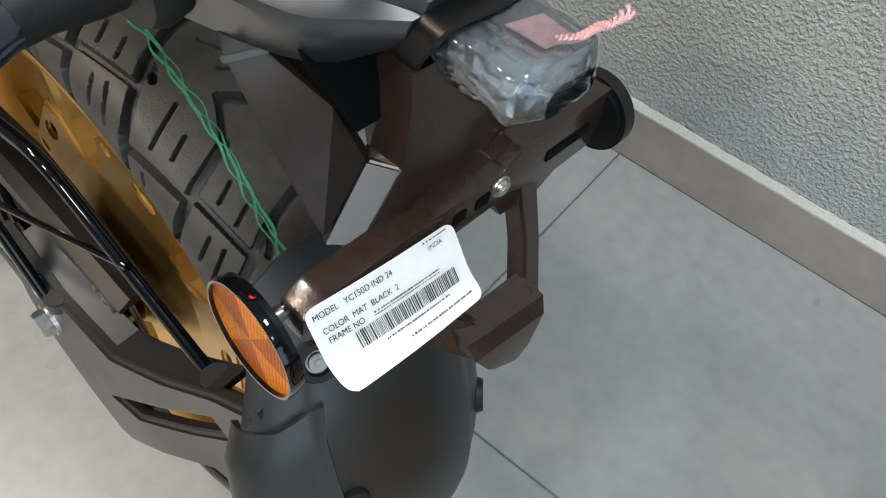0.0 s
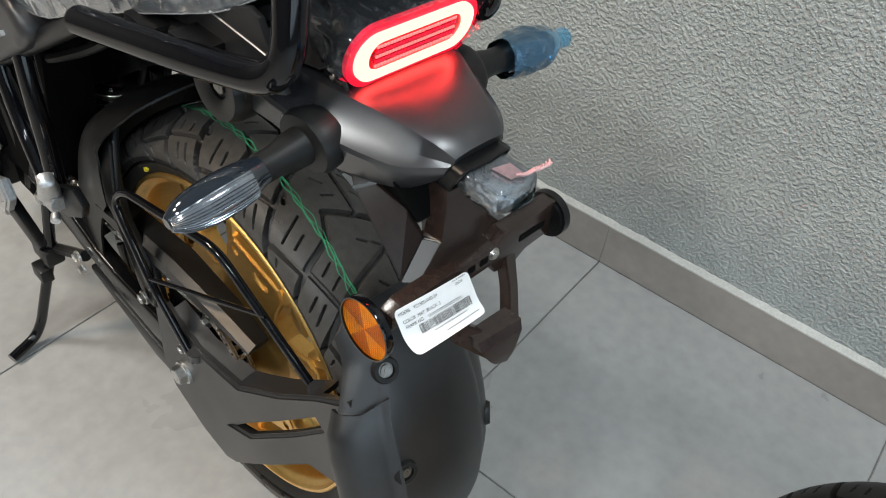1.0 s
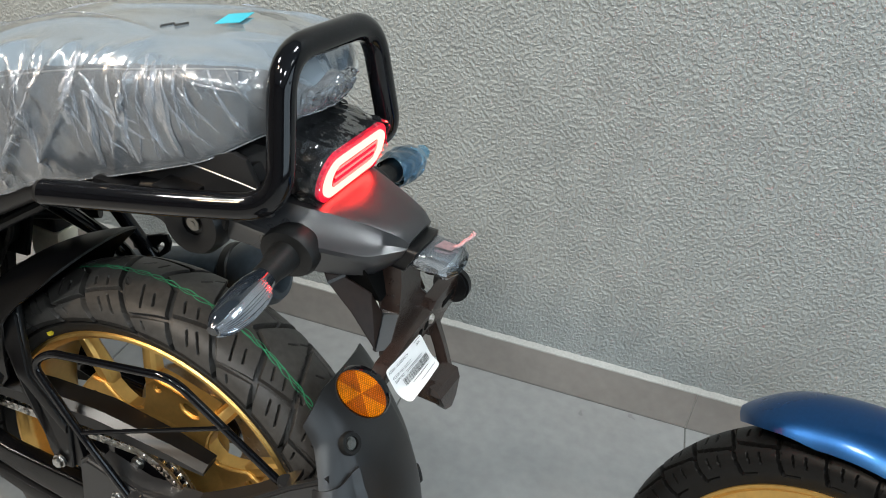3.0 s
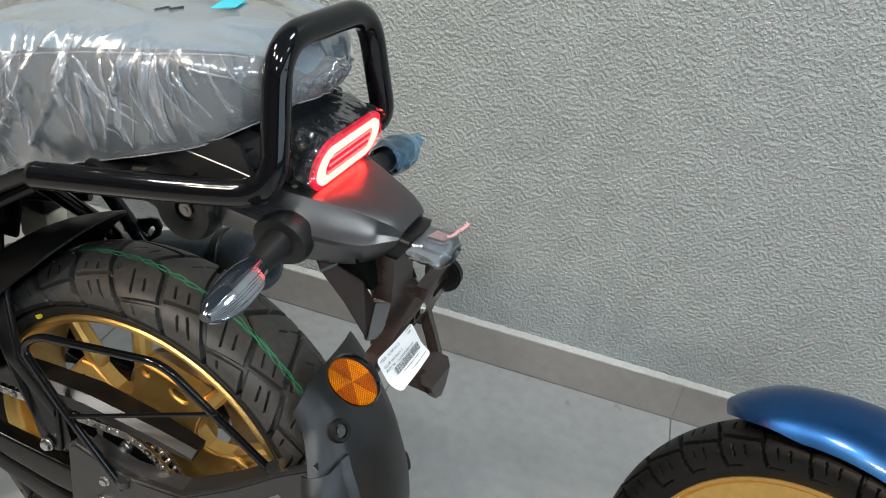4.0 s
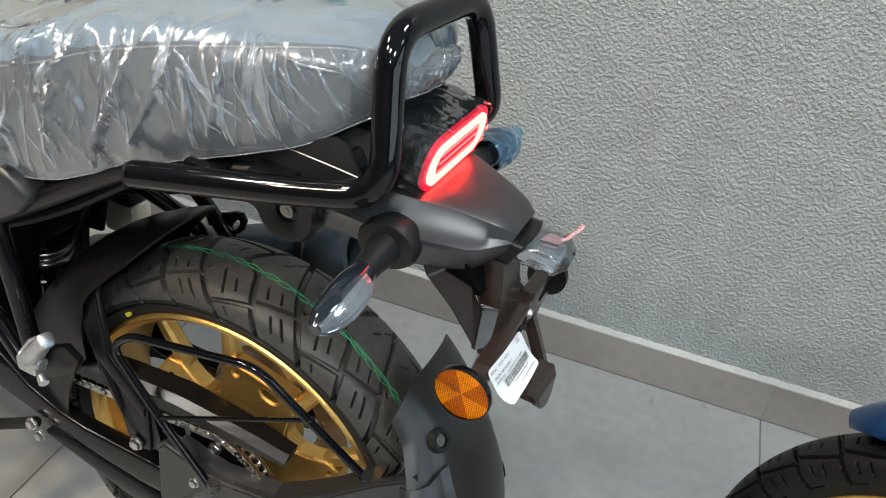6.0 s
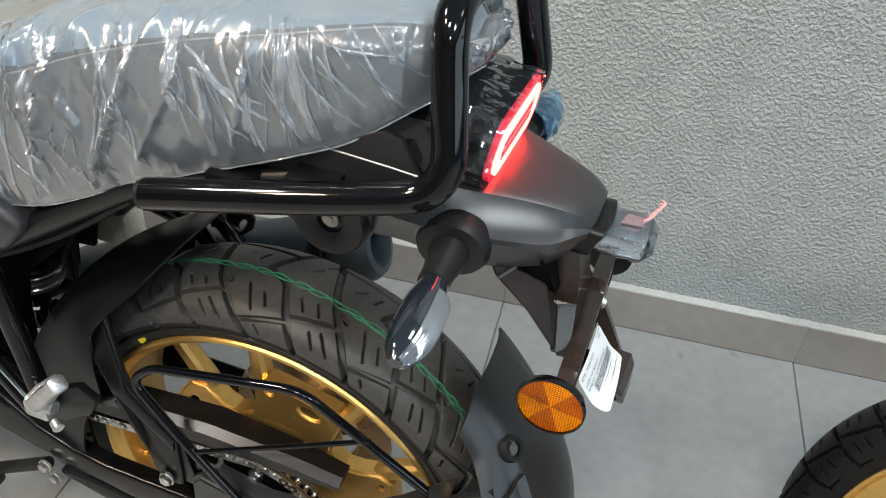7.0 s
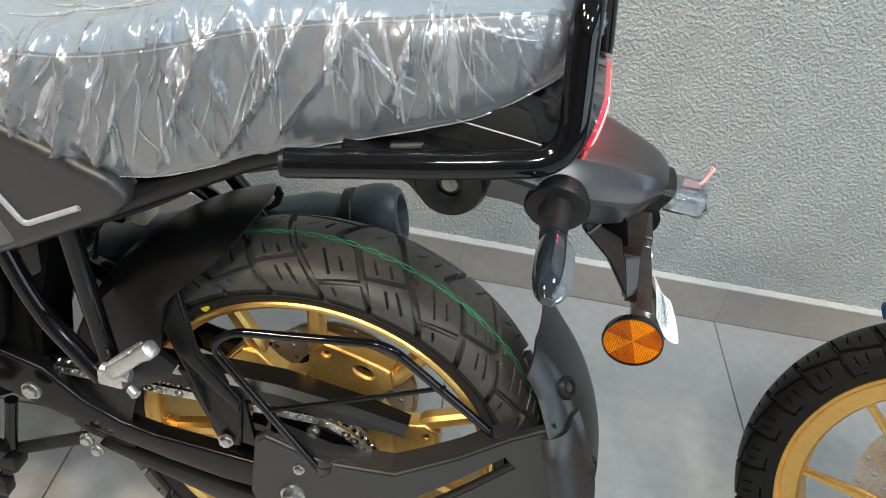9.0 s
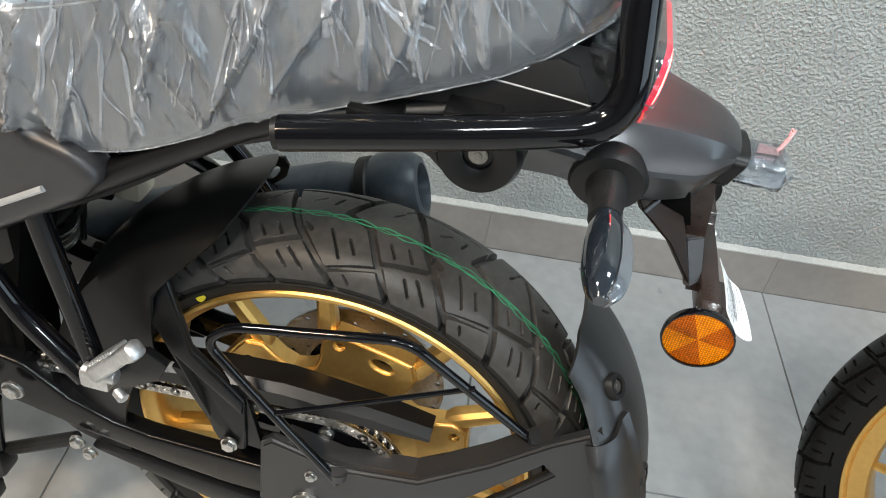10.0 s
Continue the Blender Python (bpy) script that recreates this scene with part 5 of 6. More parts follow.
for sg in (-1, 1):
    fin = facet([(sg * x, y, z) for x, y, z in ((0.068, -0.236, 0.746), (0.0705, -0.2480, 0.7250), (0.0725, -0.2775, 0.7010), (0.0665, -0.3050, 0.6610), (0.0350, -0.2965, 0.6830), (0.0450, -0.2850, 0.7120), (0.0580, -0.2560, 0.7300), (0.0560, -0.2400, 0.746))], (-sg * 0.006, 0.005, 0.0), 0.0014)
    part("side_fin", fin, M_FIN, holder, "glossy brown-black side fin", smooth=25)
    strip = facet([(sg * x, y, z) for x, y, z in ((0.0665, -0.3060, 0.6590), (0.0350, -0.2970, 0.6845), (0.0285, -0.3122, 0.6870), (0.0548, -0.3165, 0.6595))], (-sg * 0.003, 0.006, -0.002), 0.0012)
    part("fin_edge", strip, M_FINEDGE, holder, "smooth grey edge strip of the fin", smooth=20)
    part("fin_lip", facet([(sg * x, y, z) for x, y, z in ((0.0712, -0.2470, 0.7262), (0.0712, -0.2492, 0.7240), (0.0560, -0.2600, 0.7292), (0.0560, -0.2580, 0.7312))], (sg * 0.0012, -0.0012, 0.0008), 0.0004), M_FINEDGE, holder, smooth=20)
bar = [(-0.098, 0.658), (-0.086, 0.664), (-0.060, 0.665), (-0.022, 0.667), (-0.018, 0.667), (0.024, 0.666), (0.034, 0.674), (0.106, 0.674), (0.108, 0.636), (0.072, 0.634), (0.060, 0.626), (0.030, 0.628), (0.022, 0.642), (-0.050, 0.640), (-0.098, 0.642)]
part("cross_bar", prism(bar, -0.330, -0.314, "y", 0.003), M_BROWN, holder)
# The bar's slots are dark flat patches that paint the shade of openings
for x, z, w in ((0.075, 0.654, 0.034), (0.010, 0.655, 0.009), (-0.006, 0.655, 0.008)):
    part("slot", block((x, -0.3303, z), (w, 0.001, 0.007), 0.0), M_SHADE, holder)
part("end_disc", rod((0.102, -0.322, 0.652), (0.116, -0.322, 0.652), 0.023, n=40, bevel=0.003), M_PLASTIC, holder)
bolt("holder_bolt", (0.022, -0.330, 0.657), (0, -1, 0), 0.005, holder, M_CHAIN, depth=0.003, hexed=False)


def strap(points, wide, deep):
    """A flat strap with a square section along a line, in the plane of the plate."""
    pts = [Vector(p) for p in points]
    rings = []
    for i, p in enumerate(pts):
        d = (pts[min(i + 1, len(pts) - 1)] - pts[max(i - 1, 0)]).normalized()
        side = d.cross(Vector((0, -1, 0))).normalized()
        out = side.cross(d).normalized()
        w = wide[i] if isinstance(wide, (list, tuple)) else wide
        rings.append([p + side * w + out * deep, p - side * w + out * deep, p - side * w - out * deep, p + side * w - out * deep])
    bm = loft(rings)
    bmesh.ops.bevel(bm, geom=list(bm.edges), offset=0.0016, segments=2, affect="EDGES", clamp_overlap=True)
    return bm


part("lower_loop", strap([(0.050, -0.322, 0.640), (0.042, -0.340, 0.612), (0.026, -0.362, 0.580)], [0.0085, 0.0075, 0.0085], 0.006), M_BROWN, holder, smooth=30)
part("lower_loop", strap([(-0.046, -0.328, 0.645), (-0.030, -0.346, 0.606), (0.000, -0.362, 0.580)], [0.010, 0.010, 0.012], 0.006), M_BROWN, holder, smooth=30)
part("loop_foot", loft([[(-0.024, -0.350, 0.606), (0.030, -0.350, 0.602), (0.030, -0.368, 0.600), (-0.024, -0.364, 0.602)], [(-0.024, -0.356, 0.594), (0.030, -0.356, 0.590), (0.028, -0.373, 0.590), (-0.022, -0.370, 0.592)], [(-0.010, -0.360, 0.574), (0.024, -0.360, 0.568), (0.022, -0.374, 0.567), (-0.010, -0.372, 0.573)], [(0.000, -0.362, 0.562), (0.018, -0.362, 0.556), (0.016, -0.373, 0.555), (0.000, -0.371, 0.561)]]), M_BROWN, holder, smooth=25)


def reflector(m):
    r = new("reflector")
    r.parent = bike
    r["label"] = "round amber reflector in a black ring"
    cup = lathe([(-0.005, 0.0), (-0.005, 0.0315), (-0.010, 0.0325), (-0.0125, 0.0318), (-0.0125, 0.0304), (-0.008, 0.0300), (-0.008, 0.0)], 64, closed=False)
    cup.transform(m)
    part("ring", cup, M_GLOSS, r)
    for k in range(6):
        bm = bmesh.new()
        c = bm.verts.new((-0.0112, 0, 0))
        arc = []
        for q in range(9):
            a = radians(60 * k + 60 * q / 8 + 8)
            arc.append(bm.verts.new((-0.0105, 0.0303 * math.cos(a), 0.0303 * math.sin(a))))
        for p, q in zip(arc, arc[1:]):
            bm.faces.new((c, p, q))
        bmesh.ops.recalc_face_normals(bm, faces=bm.faces)
        bm.transform(m)
        part("prism_sector", bm, M_ORANGE if k % 2 else M_ORANGE2, r)
    st = rod((0.0, 0, 0.006), (0.022, 0, 0.006), 0.004, n=12)
    st.transform(m)
    part("stud", st, M_STEEL, r)
    return r


reflector(Matrix.Translation((-0.103, -0.316, 0.645)) @ Matrix.Rotation(radians(-2), 4, "Z") @ Matrix.Diagonal((1, 0.91, 0.91, 1)))

# licence lamp at the tail's tip, wrapped in film with a pink thread
lic = new("plate_lamp")
lic.parent = bike
lic["label"] = "small plate lamp wrapped in crumpled clear film"
part("lamp_body", block((0.0, -0.332, 0.751), (0.044, 0.046, 0.020), 0.006), M_CHROMELENS, lic)
bz = []
for grow, y in ((1.0, -0.316), (1.0, -0.334), (0.91, -0.335), (0.86, -0.3265)):
    ring = []
    for j in range(32):
        q = 2 * math.pi * j / 32
        cx, cz = math.cos(q), math.sin(q)
        f = (abs(cx) ** 6 + abs(cz) ** 6) ** (-1 / 6)
        ring.append((0.0300 * cx * f * grow, y - 0.008 * cz + 0.018, 0.7515 + 0.0150 * cz * f * grow))
    bz.append(ring)
part("bezel", loft(bz, cap=False), M_PLASTIC, lic, "black hooded lamp bezel", smooth=40)
n1, n2 = 34, 44
wr = np.zeros((n1, n2, 3))
for i in range(n1):
    t = i / (n1 - 1)
    y = -0.318 - 0.044 * t
    k0 = 1.0 if t < 0.8 else 1.0 - (t - 0.8) * 2.2
    for j in range(n2):
        q = 2 * math.pi * j / n2
        cx, cz = math.cos(q), math.sin(q)
        f = (abs(cx) ** 4 + abs(cz) ** 4) ** (-0.25)
        k = k0 * (1 + 0.05 * noise.noise(Vector((cx * 3, y * 130, cz * 3))) + 0.025 * noise.noise(Vector((cx * 9, y * 300, cz * 9))))
        wr[i, j] = (0.0255 * cx * f * k, y, 0.751 + 0.0130 * cz * f * k)
grid_part("lamp_wrap", wr[:, ::-1], M_FILM2, lic, "crumpled clear film", closed_v=True, smooth=70)
part("pink_patch", prism([(-0.004, -0.330), (0.013, -0.334), (0.012, -0.350), (-0.002, -0.348)], 0.7622, 0.7629, "z", 0), M_PINK, lic, "pink tape end")
tw = curve([(0.0, 0.004, -0.347, 0.7630), (0.3, 0.012, -0.352, 0.7640), (0.55, 0.016, -0.355, 0.7680), (0.8, 0.021, -0.3575, 0.7690), (1.0, 0.027, -0.360, 0.7730)], 60)[1]
strands = []
for ph in (0.0, 2.1, 4.2):
    pts = []
    for k, (x, y, z) in enumerate(zip(*tw)):
        w = 0.0011 * (1 + 0.9 * max(0.0, k / 59 - 0.85) / 0.15)
        pts.append((x + w * math.cos(k * 0.55 + ph) * 0.6, y + w * math.sin(k * 0.55 + ph), z + w * math.cos(k * 0.55 + ph)))
    strands.append(tube(pts, 0.0008, 6, 0.0))
part("pink_thread", join(*strands), M_PINK, lic, "twisted frayed pink thread")

# ---------------------------------------------------------------- paper tag
TL, TR, BL = Vector((-0.1000, -0.3315, 0.6690)), Vector((-0.0155, -0.3325, 0.6620)), Vector((-0.0990, -0.3540, 0.6365))


def tag_at(u, v, lift=0.0):
    p = TL + (TR - TL) * u + (BL - TL) * v
    nrm = (TR - TL).cross(BL - TL).normalized()
    if nrm.y > 0:
        nrm = -nrm
    curl = 0.010 * max(0, v - 0.55) ** 2 * 4 * (1.2 - 0.5 * u) + 0.0015 * math.sin(math.pi * u)
    return p + nrm * (curl + lift)


tag = thing("paper_tag", BIKE, "white printed paper tag with bar code on the plate holder", "label tag")
nu, nv = 25, 17
sheet = np.array([[tag_at(u, v) for v in np.linspace(0, 1, nv)] for u in np.linspace(0, 1, nu)])
for i in range(nu):
    for j in range(nv):
        u, v = i / (nu - 1), j / (nv - 1)
        cu, cv = min(max(u, 0.06), 0.94), min(max(v, 0.12), 0.88)
        d = math.hypot((u - cu) / 0.06, (v - cv) / 0.12)
        if d > 1:
            sheet[i, j] = tag_at(cu + (u - cu) / d, cv + (v - cv) / d)
shell(sheet, 0.0004, "paper", M_PAPER, tag)


def tag_bars(name, rects):
    bm = bmesh.new()
    for u0, v0, u1, v1 in rects:
        n = max(1, int((u1 - u0) / 0.06))
        for k in range(n):
            a, b = u0 + (u1 - u0) * k / n, u0 + (u1 - u0) * (k + 1) / n
            bm.faces.new([bm.verts.new(tag_at(u, v, 0.0010)) for u, v in ((a, v0), (b, v0), (b, v1), (a, v1))])
    return tagged(part(name, bm, M_INK, tag, smooth=0), kind="stuff")


def tag_text(text, u, v, h):
    cu = bpy.data.curves.new("print", "FONT")
    cu.body, cu.size = text, 1.0
    ob = new("print", cu)
    me = bpy.data.meshes.new_from_object(ob.evaluated_get(bpy.context.evaluated_depsgraph_get()))
    bpy.data.objects.remove(ob)
    for w in me.vertices:
        w.co = tag_at(u + w.co.x * h * 0.46 * 0.92, v - w.co.y * h, 0.0010)
    me.materials.append(M_INK)
    o = new("printed_word", me)
    o.parent = tag
    return o


tag_text("MODEL   YC150D IND 24", 0.03, 0.15, 0.105)
tag_text("COLOR  MAT  BLACK  2", 0.05, 0.34, 0.105)
tag_text("FRAME NO", 0.06, 0.46, 0.105)
tag_text("(INDIA", 0.78, 0.15, 0.085)
rng = random.Random(5)
words = []
for u0, v0, u1, v1 in ((0.76, 0.025, 0.94, 0.045), (0.34, 0.405, 0.80, 0.425), (0.34, 0.445, 0.80, 0.458), (0.34, 0.745, 0.80, 0.765), (0.46, 0.86, 0.93, 0.880)):
    u = u0
    while u < u1:
        w = rng.uniform(0.006, 0.016)
        words.append((u, v0, min(u + w, u1), v1))
        u += w + rng.choice((0.005, 0.006, 0.014))
tag_bars("printed_lines", words)
bars, u = [], 0.20
while u < 0.90:
    w = rng.choice((0.003, 0.003, 0.006, 0.008))
    bars.append((u, 0.50, u + w, 0.70))
    u += w + rng.choice((0.004, 0.006, 0.009))
tag_bars("bar_code", bars)

# ---------------------------------------------------------------- frame, side covers, footrests and the parts ahead
for sg in (-1, 1):
    part("frame_tube", tube([(sg * 0.118, 0.56, 0.468), (sg * 0.118, 0.36, 0.560), (sg * 0.112, 0.05, 0.760), (sg * 0.09, -0.10, 0.790)], 0.0125, 14, 0.04), M_PLASTIC, bike, "black steel subframe tube")
part("foot_tube", tube([(-0.121, 0.340, 0.573), (-0.125, 0.320, 0.530), (-0.128, 0.296, 0.490), (-0.137, 0.230, 0.430)], 0.0115, 14, 0.05), M_GLOSS, bike, "gloss black footrest tube")
part("foot_tube", tube([(-0.119, 0.264, 0.628), (-0.125, 0.247, 0.557), (-0.128, 0.234, 0.500), (-0.137, 0.213, 0.430)], 0.0115, 14, 0.05), M_GLOSS, bike, "gloss black footrest tube")
part("foot_plate", prism([(0.235, 0.452), (0.160, 0.492), (0.140, 0.478), (0.150, 0.455), (0.195, 0.425), (0.235, 0.420)], -0.140, -0.130, "x", 0.002), M_PLASTIC, bike)
# tubes and slotted bracket that carry the muffler on the wall side
hanger = new("muffler_hanger")
hanger.parent = bike
hanger["label"] = "gloss black tubular muffler hanger with a slotted bracket"
part("hanger_tube", tube([(0.142, 0.305, 0.668), (0.152, 0.249, 0.600), (0.162, 0.168, 0.500), (0.164, 0.150, 0.470)], 0.0115, 14, 0.03), M_GLOSS, hanger)
part("hanger_tube", tube([(0.030, 0.270, 0.640), (0.111, 0.242, 0.550), (0.160, 0.225, 0.495), (0.166, 0.190, 0.455)], 0.0115, 14, 0.03), M_GLOSS, hanger)
part("cross_tube", tube([(0.095, 0.330, 0.540), (0.130, 0.290, 0.535), (0.150, 0.240, 0.545)], 0.009, 12, 0.02), M_PLASTIC, hanger)
lug = [(0.205, 0.512), (0.200, 0.488), (0.167, 0.490), (0.150, 0.490), (0.136, 0.503), (0.132, 0.520), (0.138, 0.531), (0.150, 0.529), (0.172, 0.519)]
lean = math.atan2(-0.019, 0.012)
slot = []
for q in (-2 * math.pi * j / 16 for j in range(16)):
    a, b = 0.0115 * math.copysign(abs(math.cos(q)) ** 0.7, math.cos(q)), 0.0042 * math.sin(q)
    slot.append((0.151 + a * math.cos(lean) - b * math.sin(lean), 0.506 + a * math.sin(lean) + b * math.cos(lean)))
part("slotted_bracket", plate(lug, [slot], 0.169, 0.175, 0.0012), M_PLASTIC, hanger)
cover = [(0.345, 0.745), (0.20, 0.705), (0.178, 0.682), (0.200, 0.655), (0.300, 0.590), (0.420, 0.520), (0.52, 0.545), (0.56, 0.66), (0.47, 0.745)]
for sg in (-1, 1):
    side = part("side_cover", prism(cover, sg * 0.105, sg * 0.142, "x", 0.016, 4), M_PANEL, bike, "dark grey plastic side cover with a silver line")
    ln = tube([(sg * 0.1435, 0.230, 0.664), (sg * 0.1435, 0.291, 0.627), (sg * 0.1435, 0.326, 0.668)], 0.0032, 8, 0.008)
    part("silver_line", ln, M_SILVERLINE, side)
shoulder = part("shoulder_panel", prism([(0.640, 0.690), (0.552, 0.716), (0.505, 0.736), (0.340, 0.725), (0.365, 0.700), (0.302, 0.600), (0.400, 0.535), (0.542, 0.541), (0.640, 0.580)], -0.146, -0.108, "x", 0.018, 4), M_SHOULDER, bike, "dark grey shoulder panel, lightened for its sheen, with a vent slot and orange decal")
# Vent opening's shade painted as a near-black patch on the panel
part("vent_slot", prism([(0.528, 0.668), (0.463, 0.716), (0.452, 0.712), (0.515, 0.664)], -0.1468, -0.1455, "x", 0), M_SHADE, shoulder)
for k in range(4):
    part("decal_bar", prism([(0.566 - 0.021 * k, 0.604 - 0.002 * k), (0.551 - 0.021 * k, 0.603 - 0.002 * k), (0.556 - 0.021 * k, 0.588 - 0.002 * k), (0.571 - 0.021 * k, 0.589 - 0.002 * k)], -0.1469, -0.1455, "x", 0), M_DECAL, shoulder)

# footpegs
def footpeg(at, tip, parent_label):
    f = new("footpeg")
    f.parent = bike
    f["label"] = parent_label
    at, tip = Vector(at), Vector(tip)
    d = (tip - at)
    turn = d.normalized().to_track_quat("X", "Z").to_matrix().to_4x4()
    L = d.length
    rings = []
    for x, w, h in ((-0.004, 0.010, 0.008), (0.004, 0.0135, 0.010), (L * 0.30, 0.0125, 0.0085), (L * 0.75, 0.0095, 0.0075), (L * 0.90, 0.0100, 0.0095), (L * 0.97, 0.0085, 0.0085), (L, 0.005, 0.005)):
        rings.append([(x, w * math.copysign(abs(math.cos(q)) ** 0.6, math.cos(q)), h * math.copysign(abs(math.sin(q)) ** 0.6, math.sin(q))) for q in (2 * math.pi * k / 16 for k in range(16))])
    b = loft(rings)
    b.transform(Matrix.Translation(at) @ turn)
    part("peg", b, M_ALU, f)
    for k in range(9):
        t = 0.12 + 0.07 * k
        rb = rod((L * t, 0.010, 0.006), (L * t, -0.010, 0.006), 0.0022, n=8)
        rb.transform(Matrix.Translation(at) @ turn @ Matrix.Translation((0, 0, 0.004)))
        part("rib", rb, M_ALU, f)
    hg = join(rod(at + Vector((0, 0.016, -0.004)), at + Vector((0, -0.018, -0.004)), 0.008, n=16, bevel=0.001), block(at + Vector((0.004, 0.004, -0.012)), (0.022, 0.030, 0.022), 0.004), rod(at + Vector((-0.006, -0.020, -0.016)), at + Vector((-0.012, -0.030, -0.018)), 0.006, n=12, bevel=0.001))
    part("hinge", hg, M_ALU, f)
    return f


footpeg((-0.150, 0.205, 0.462), (-0.168, 0.150, 0.528), "folded silver aluminium pillion footpeg")
step = new("step_holder")
step.parent = bike
step["label"] = "silver cast footrest holder with a guard loop"
part("holder_plate", plate([(0.552, 0.374), (0.512, 0.400), (0.462, 0.405), (0.470, 0.350), (0.500, 0.310), (0.480, 0.320), (0.395, 0.362), (0.383, 0.330), (0.405, 0.296), (0.521, 0.244), (0.550, 0.258), (0.548, 0.320)], [[(0.490, 0.292), (0.418, 0.334), (0.404, 0.322), (0.496, 0.270)]], -0.152, -0.136, 0.004), M_ALU, step, smooth=30)
bolt("holder_bolt", (-0.152, 0.500, 0.372), (-1, 0, 0), 0.009, step, depth=0.005)
footpeg((-0.165, 0.560, 0.318), (-0.255, 0.590, 0.322), "black and silver rider footpeg")
part("shift_lever", tube([(-0.150, 0.549, 0.363), (-0.152, 0.735, 0.250), (-0.150, 0.795, 0.217)], 0.0045, 10, 0.03), M_STEEL, bike, "thin steel shift lever")
stand = new("side_stand")
stand.parent = bike
stand["label"] = "black side stand, folded out to the floor"
part("stand_leg", tube([(-0.100, 0.385, 0.300), (-0.112, 0.392, 0.205), (-0.150, 0.422, 0.040), (-0.166, 0.422, 0.014), (-0.214, 0.408, 0.008)], 0.0085, 12, 0.02), M_GLOSS, stand)
part("stand_pivot", join(block((-0.112, 0.402, 0.200), (0.030, 0.050, 0.030), 0.006), block((-0.128, 0.405, 0.160), (0.020, 0.034, 0.026), 0.004)), M_PLASTIC, stand)
part("stand_spring", tube([(-0.104, 0.395, 0.205), (-0.098, 0.290, 0.262)], 0.0085, 10), M_RUBBER2, stand)
part("stand_bracket", prism([(0.540, 0.262), (0.500, 0.232), (0.400, 0.205), (0.385, 0.225), (0.470, 0.262), (0.530, 0.285)], -0.128, -0.112, "x", 0.003), M_PLASTIC, stand)
bolt("bracket_bolt", (-0.130, 0.478, 0.240), (-1, 0, 0), 0.007, stand, depth=0.005)
bolt("spring_bolt", (-0.112, 0.277, 0.280), (-1, 0, 0), 0.0075, stand, depth=0.008)
part("lower_cover", prism([(0.548, 0.452), (0.494, 0.495), (0.424, 0.503), (0.440, 0.455), (0.550, 0.402)], -0.136, -0.110, "x", 0.006, 3), M_PLASTIC2, bike, "grey plastic cover under the side panel")
bolt("pivot_bolt", (-0.118, 0.338, 0.352), (-1, 0, 0), 0.0105, bike, depth=0.008)
bolt("frame_bolt", (-0.114, 0.262, 0.268), (-1, 0, 0), 0.007, bike, depth=0.008)
part("lower_fairing", prism([(0.27, 0.262), (0.10, 0.215), (0.02, 0.215), (0.0, 0.235), (0.10, 0.250), (0.20, 0.262)], -0.105, -0.080, "x", 0.004), M_PLASTIC, bike)

# engine block, shock and the dark parts below the seat
part("engine", join(block((0, 0.66, 0.36), (0.24, 0.30, 0.22), 0.02), block((0, 0.74, 0.53), (0.15, 0.15, 0.20), 0.01), rod((-0.135, 0.62, 0.34), (0.135, 0.62, 0.34), 0.085, n=40, bevel=0.006)), M_SATIN, bike, "black engine block")
for k in range(6):
    part("cooling_fin", block((0, 0.74, 0.46 + 0.025 * k), (0.185, 0.185, 0.006), 0.002), M_PLASTIC2, bike)
part("crank_cover", lathe([(-0.152, 0.0005), (-0.152, 0.030), (-0.149, 0.036), (-0.146, 0.056), (-0.138, 0.066), (-0.120, 0.070)], 40, (0, 0.70, 0.36), False), M_PLASTIC2, bike, "black cast engine side cover")
for k in range(7):
    a = 2 * math.pi * k / 7
    bolt("cover_bolt", (-0.141, 0.70 + 0.062 * math.cos(a), 0.36 + 0.062 * math.sin(a)), (-1, 0, 0), 0.0055, bike, depth=0.005)
for k, (y, z) in enumerate(((0.60, 0.50), (0.64, 0.47), (0.69, 0.50))):
    part("hose", tube([(-0.10, y, z + 0.06), (-0.135, y + 0.01, z), (-0.125, y + 0.05, z - 0.06), (-0.12, y + 0.03, z - 0.12)], 0.006 + 0.0015 * k, 8, 0.03), M_RUBBER2, bike)
part("air_box", block((0, 0.40, 0.60), (0.18, 0.16, 0.20), 0.02), M_PLASTIC, bike, "black air box under the seat")
shock = new("shock_absorber")
shock.parent = bike
coil = []
s0, s1 = Vector((0.030, 0.365, 0.58)), Vector((0.036, 0.395, 0.36))
for k in range(150):
    t = k / 149
    a = t * 7 * 2 * math.pi
    coil.append(tuple(s0.lerp(s1, t) + Vector((0.028 * math.cos(a), 0.028 * math.sin(a), 0))))
part("spring", tube(coil, 0.005, 8, 0.0), M_SATIN, shock)
part("damper", rod(s0 + Vector((0, 0, 0.03)), s1, 0.018), M_GLOSS, shock)
for k, r in enumerate((0.042, 0.035, 0.041)):
    c = s0.lerp(s1, 0.50 + 0.045 * k)
    part("preload_ring", rod(c, c + (s1 - s0).normalized() * 0.008, r, r, 28, bevel=0.0015), M_STEEL, shock, "bright steel preload ring")
part("hose", tube([(-0.070, 0.330, 0.560), (-0.082, 0.260, 0.600), (-0.074, 0.190, 0.640), (-0.06, 0.12, 0.690)], 0.007, 8, 0.03), M_RUBBER2, bike)
part("hose", tube([(-0.095, 0.470, 0.500), (-0.100, 0.430, 0.420), (-0.092, 0.440, 0.330), (-0.085, 0.480, 0.270)], 0.009, 8, 0.03), M_RUBBER2, bike)
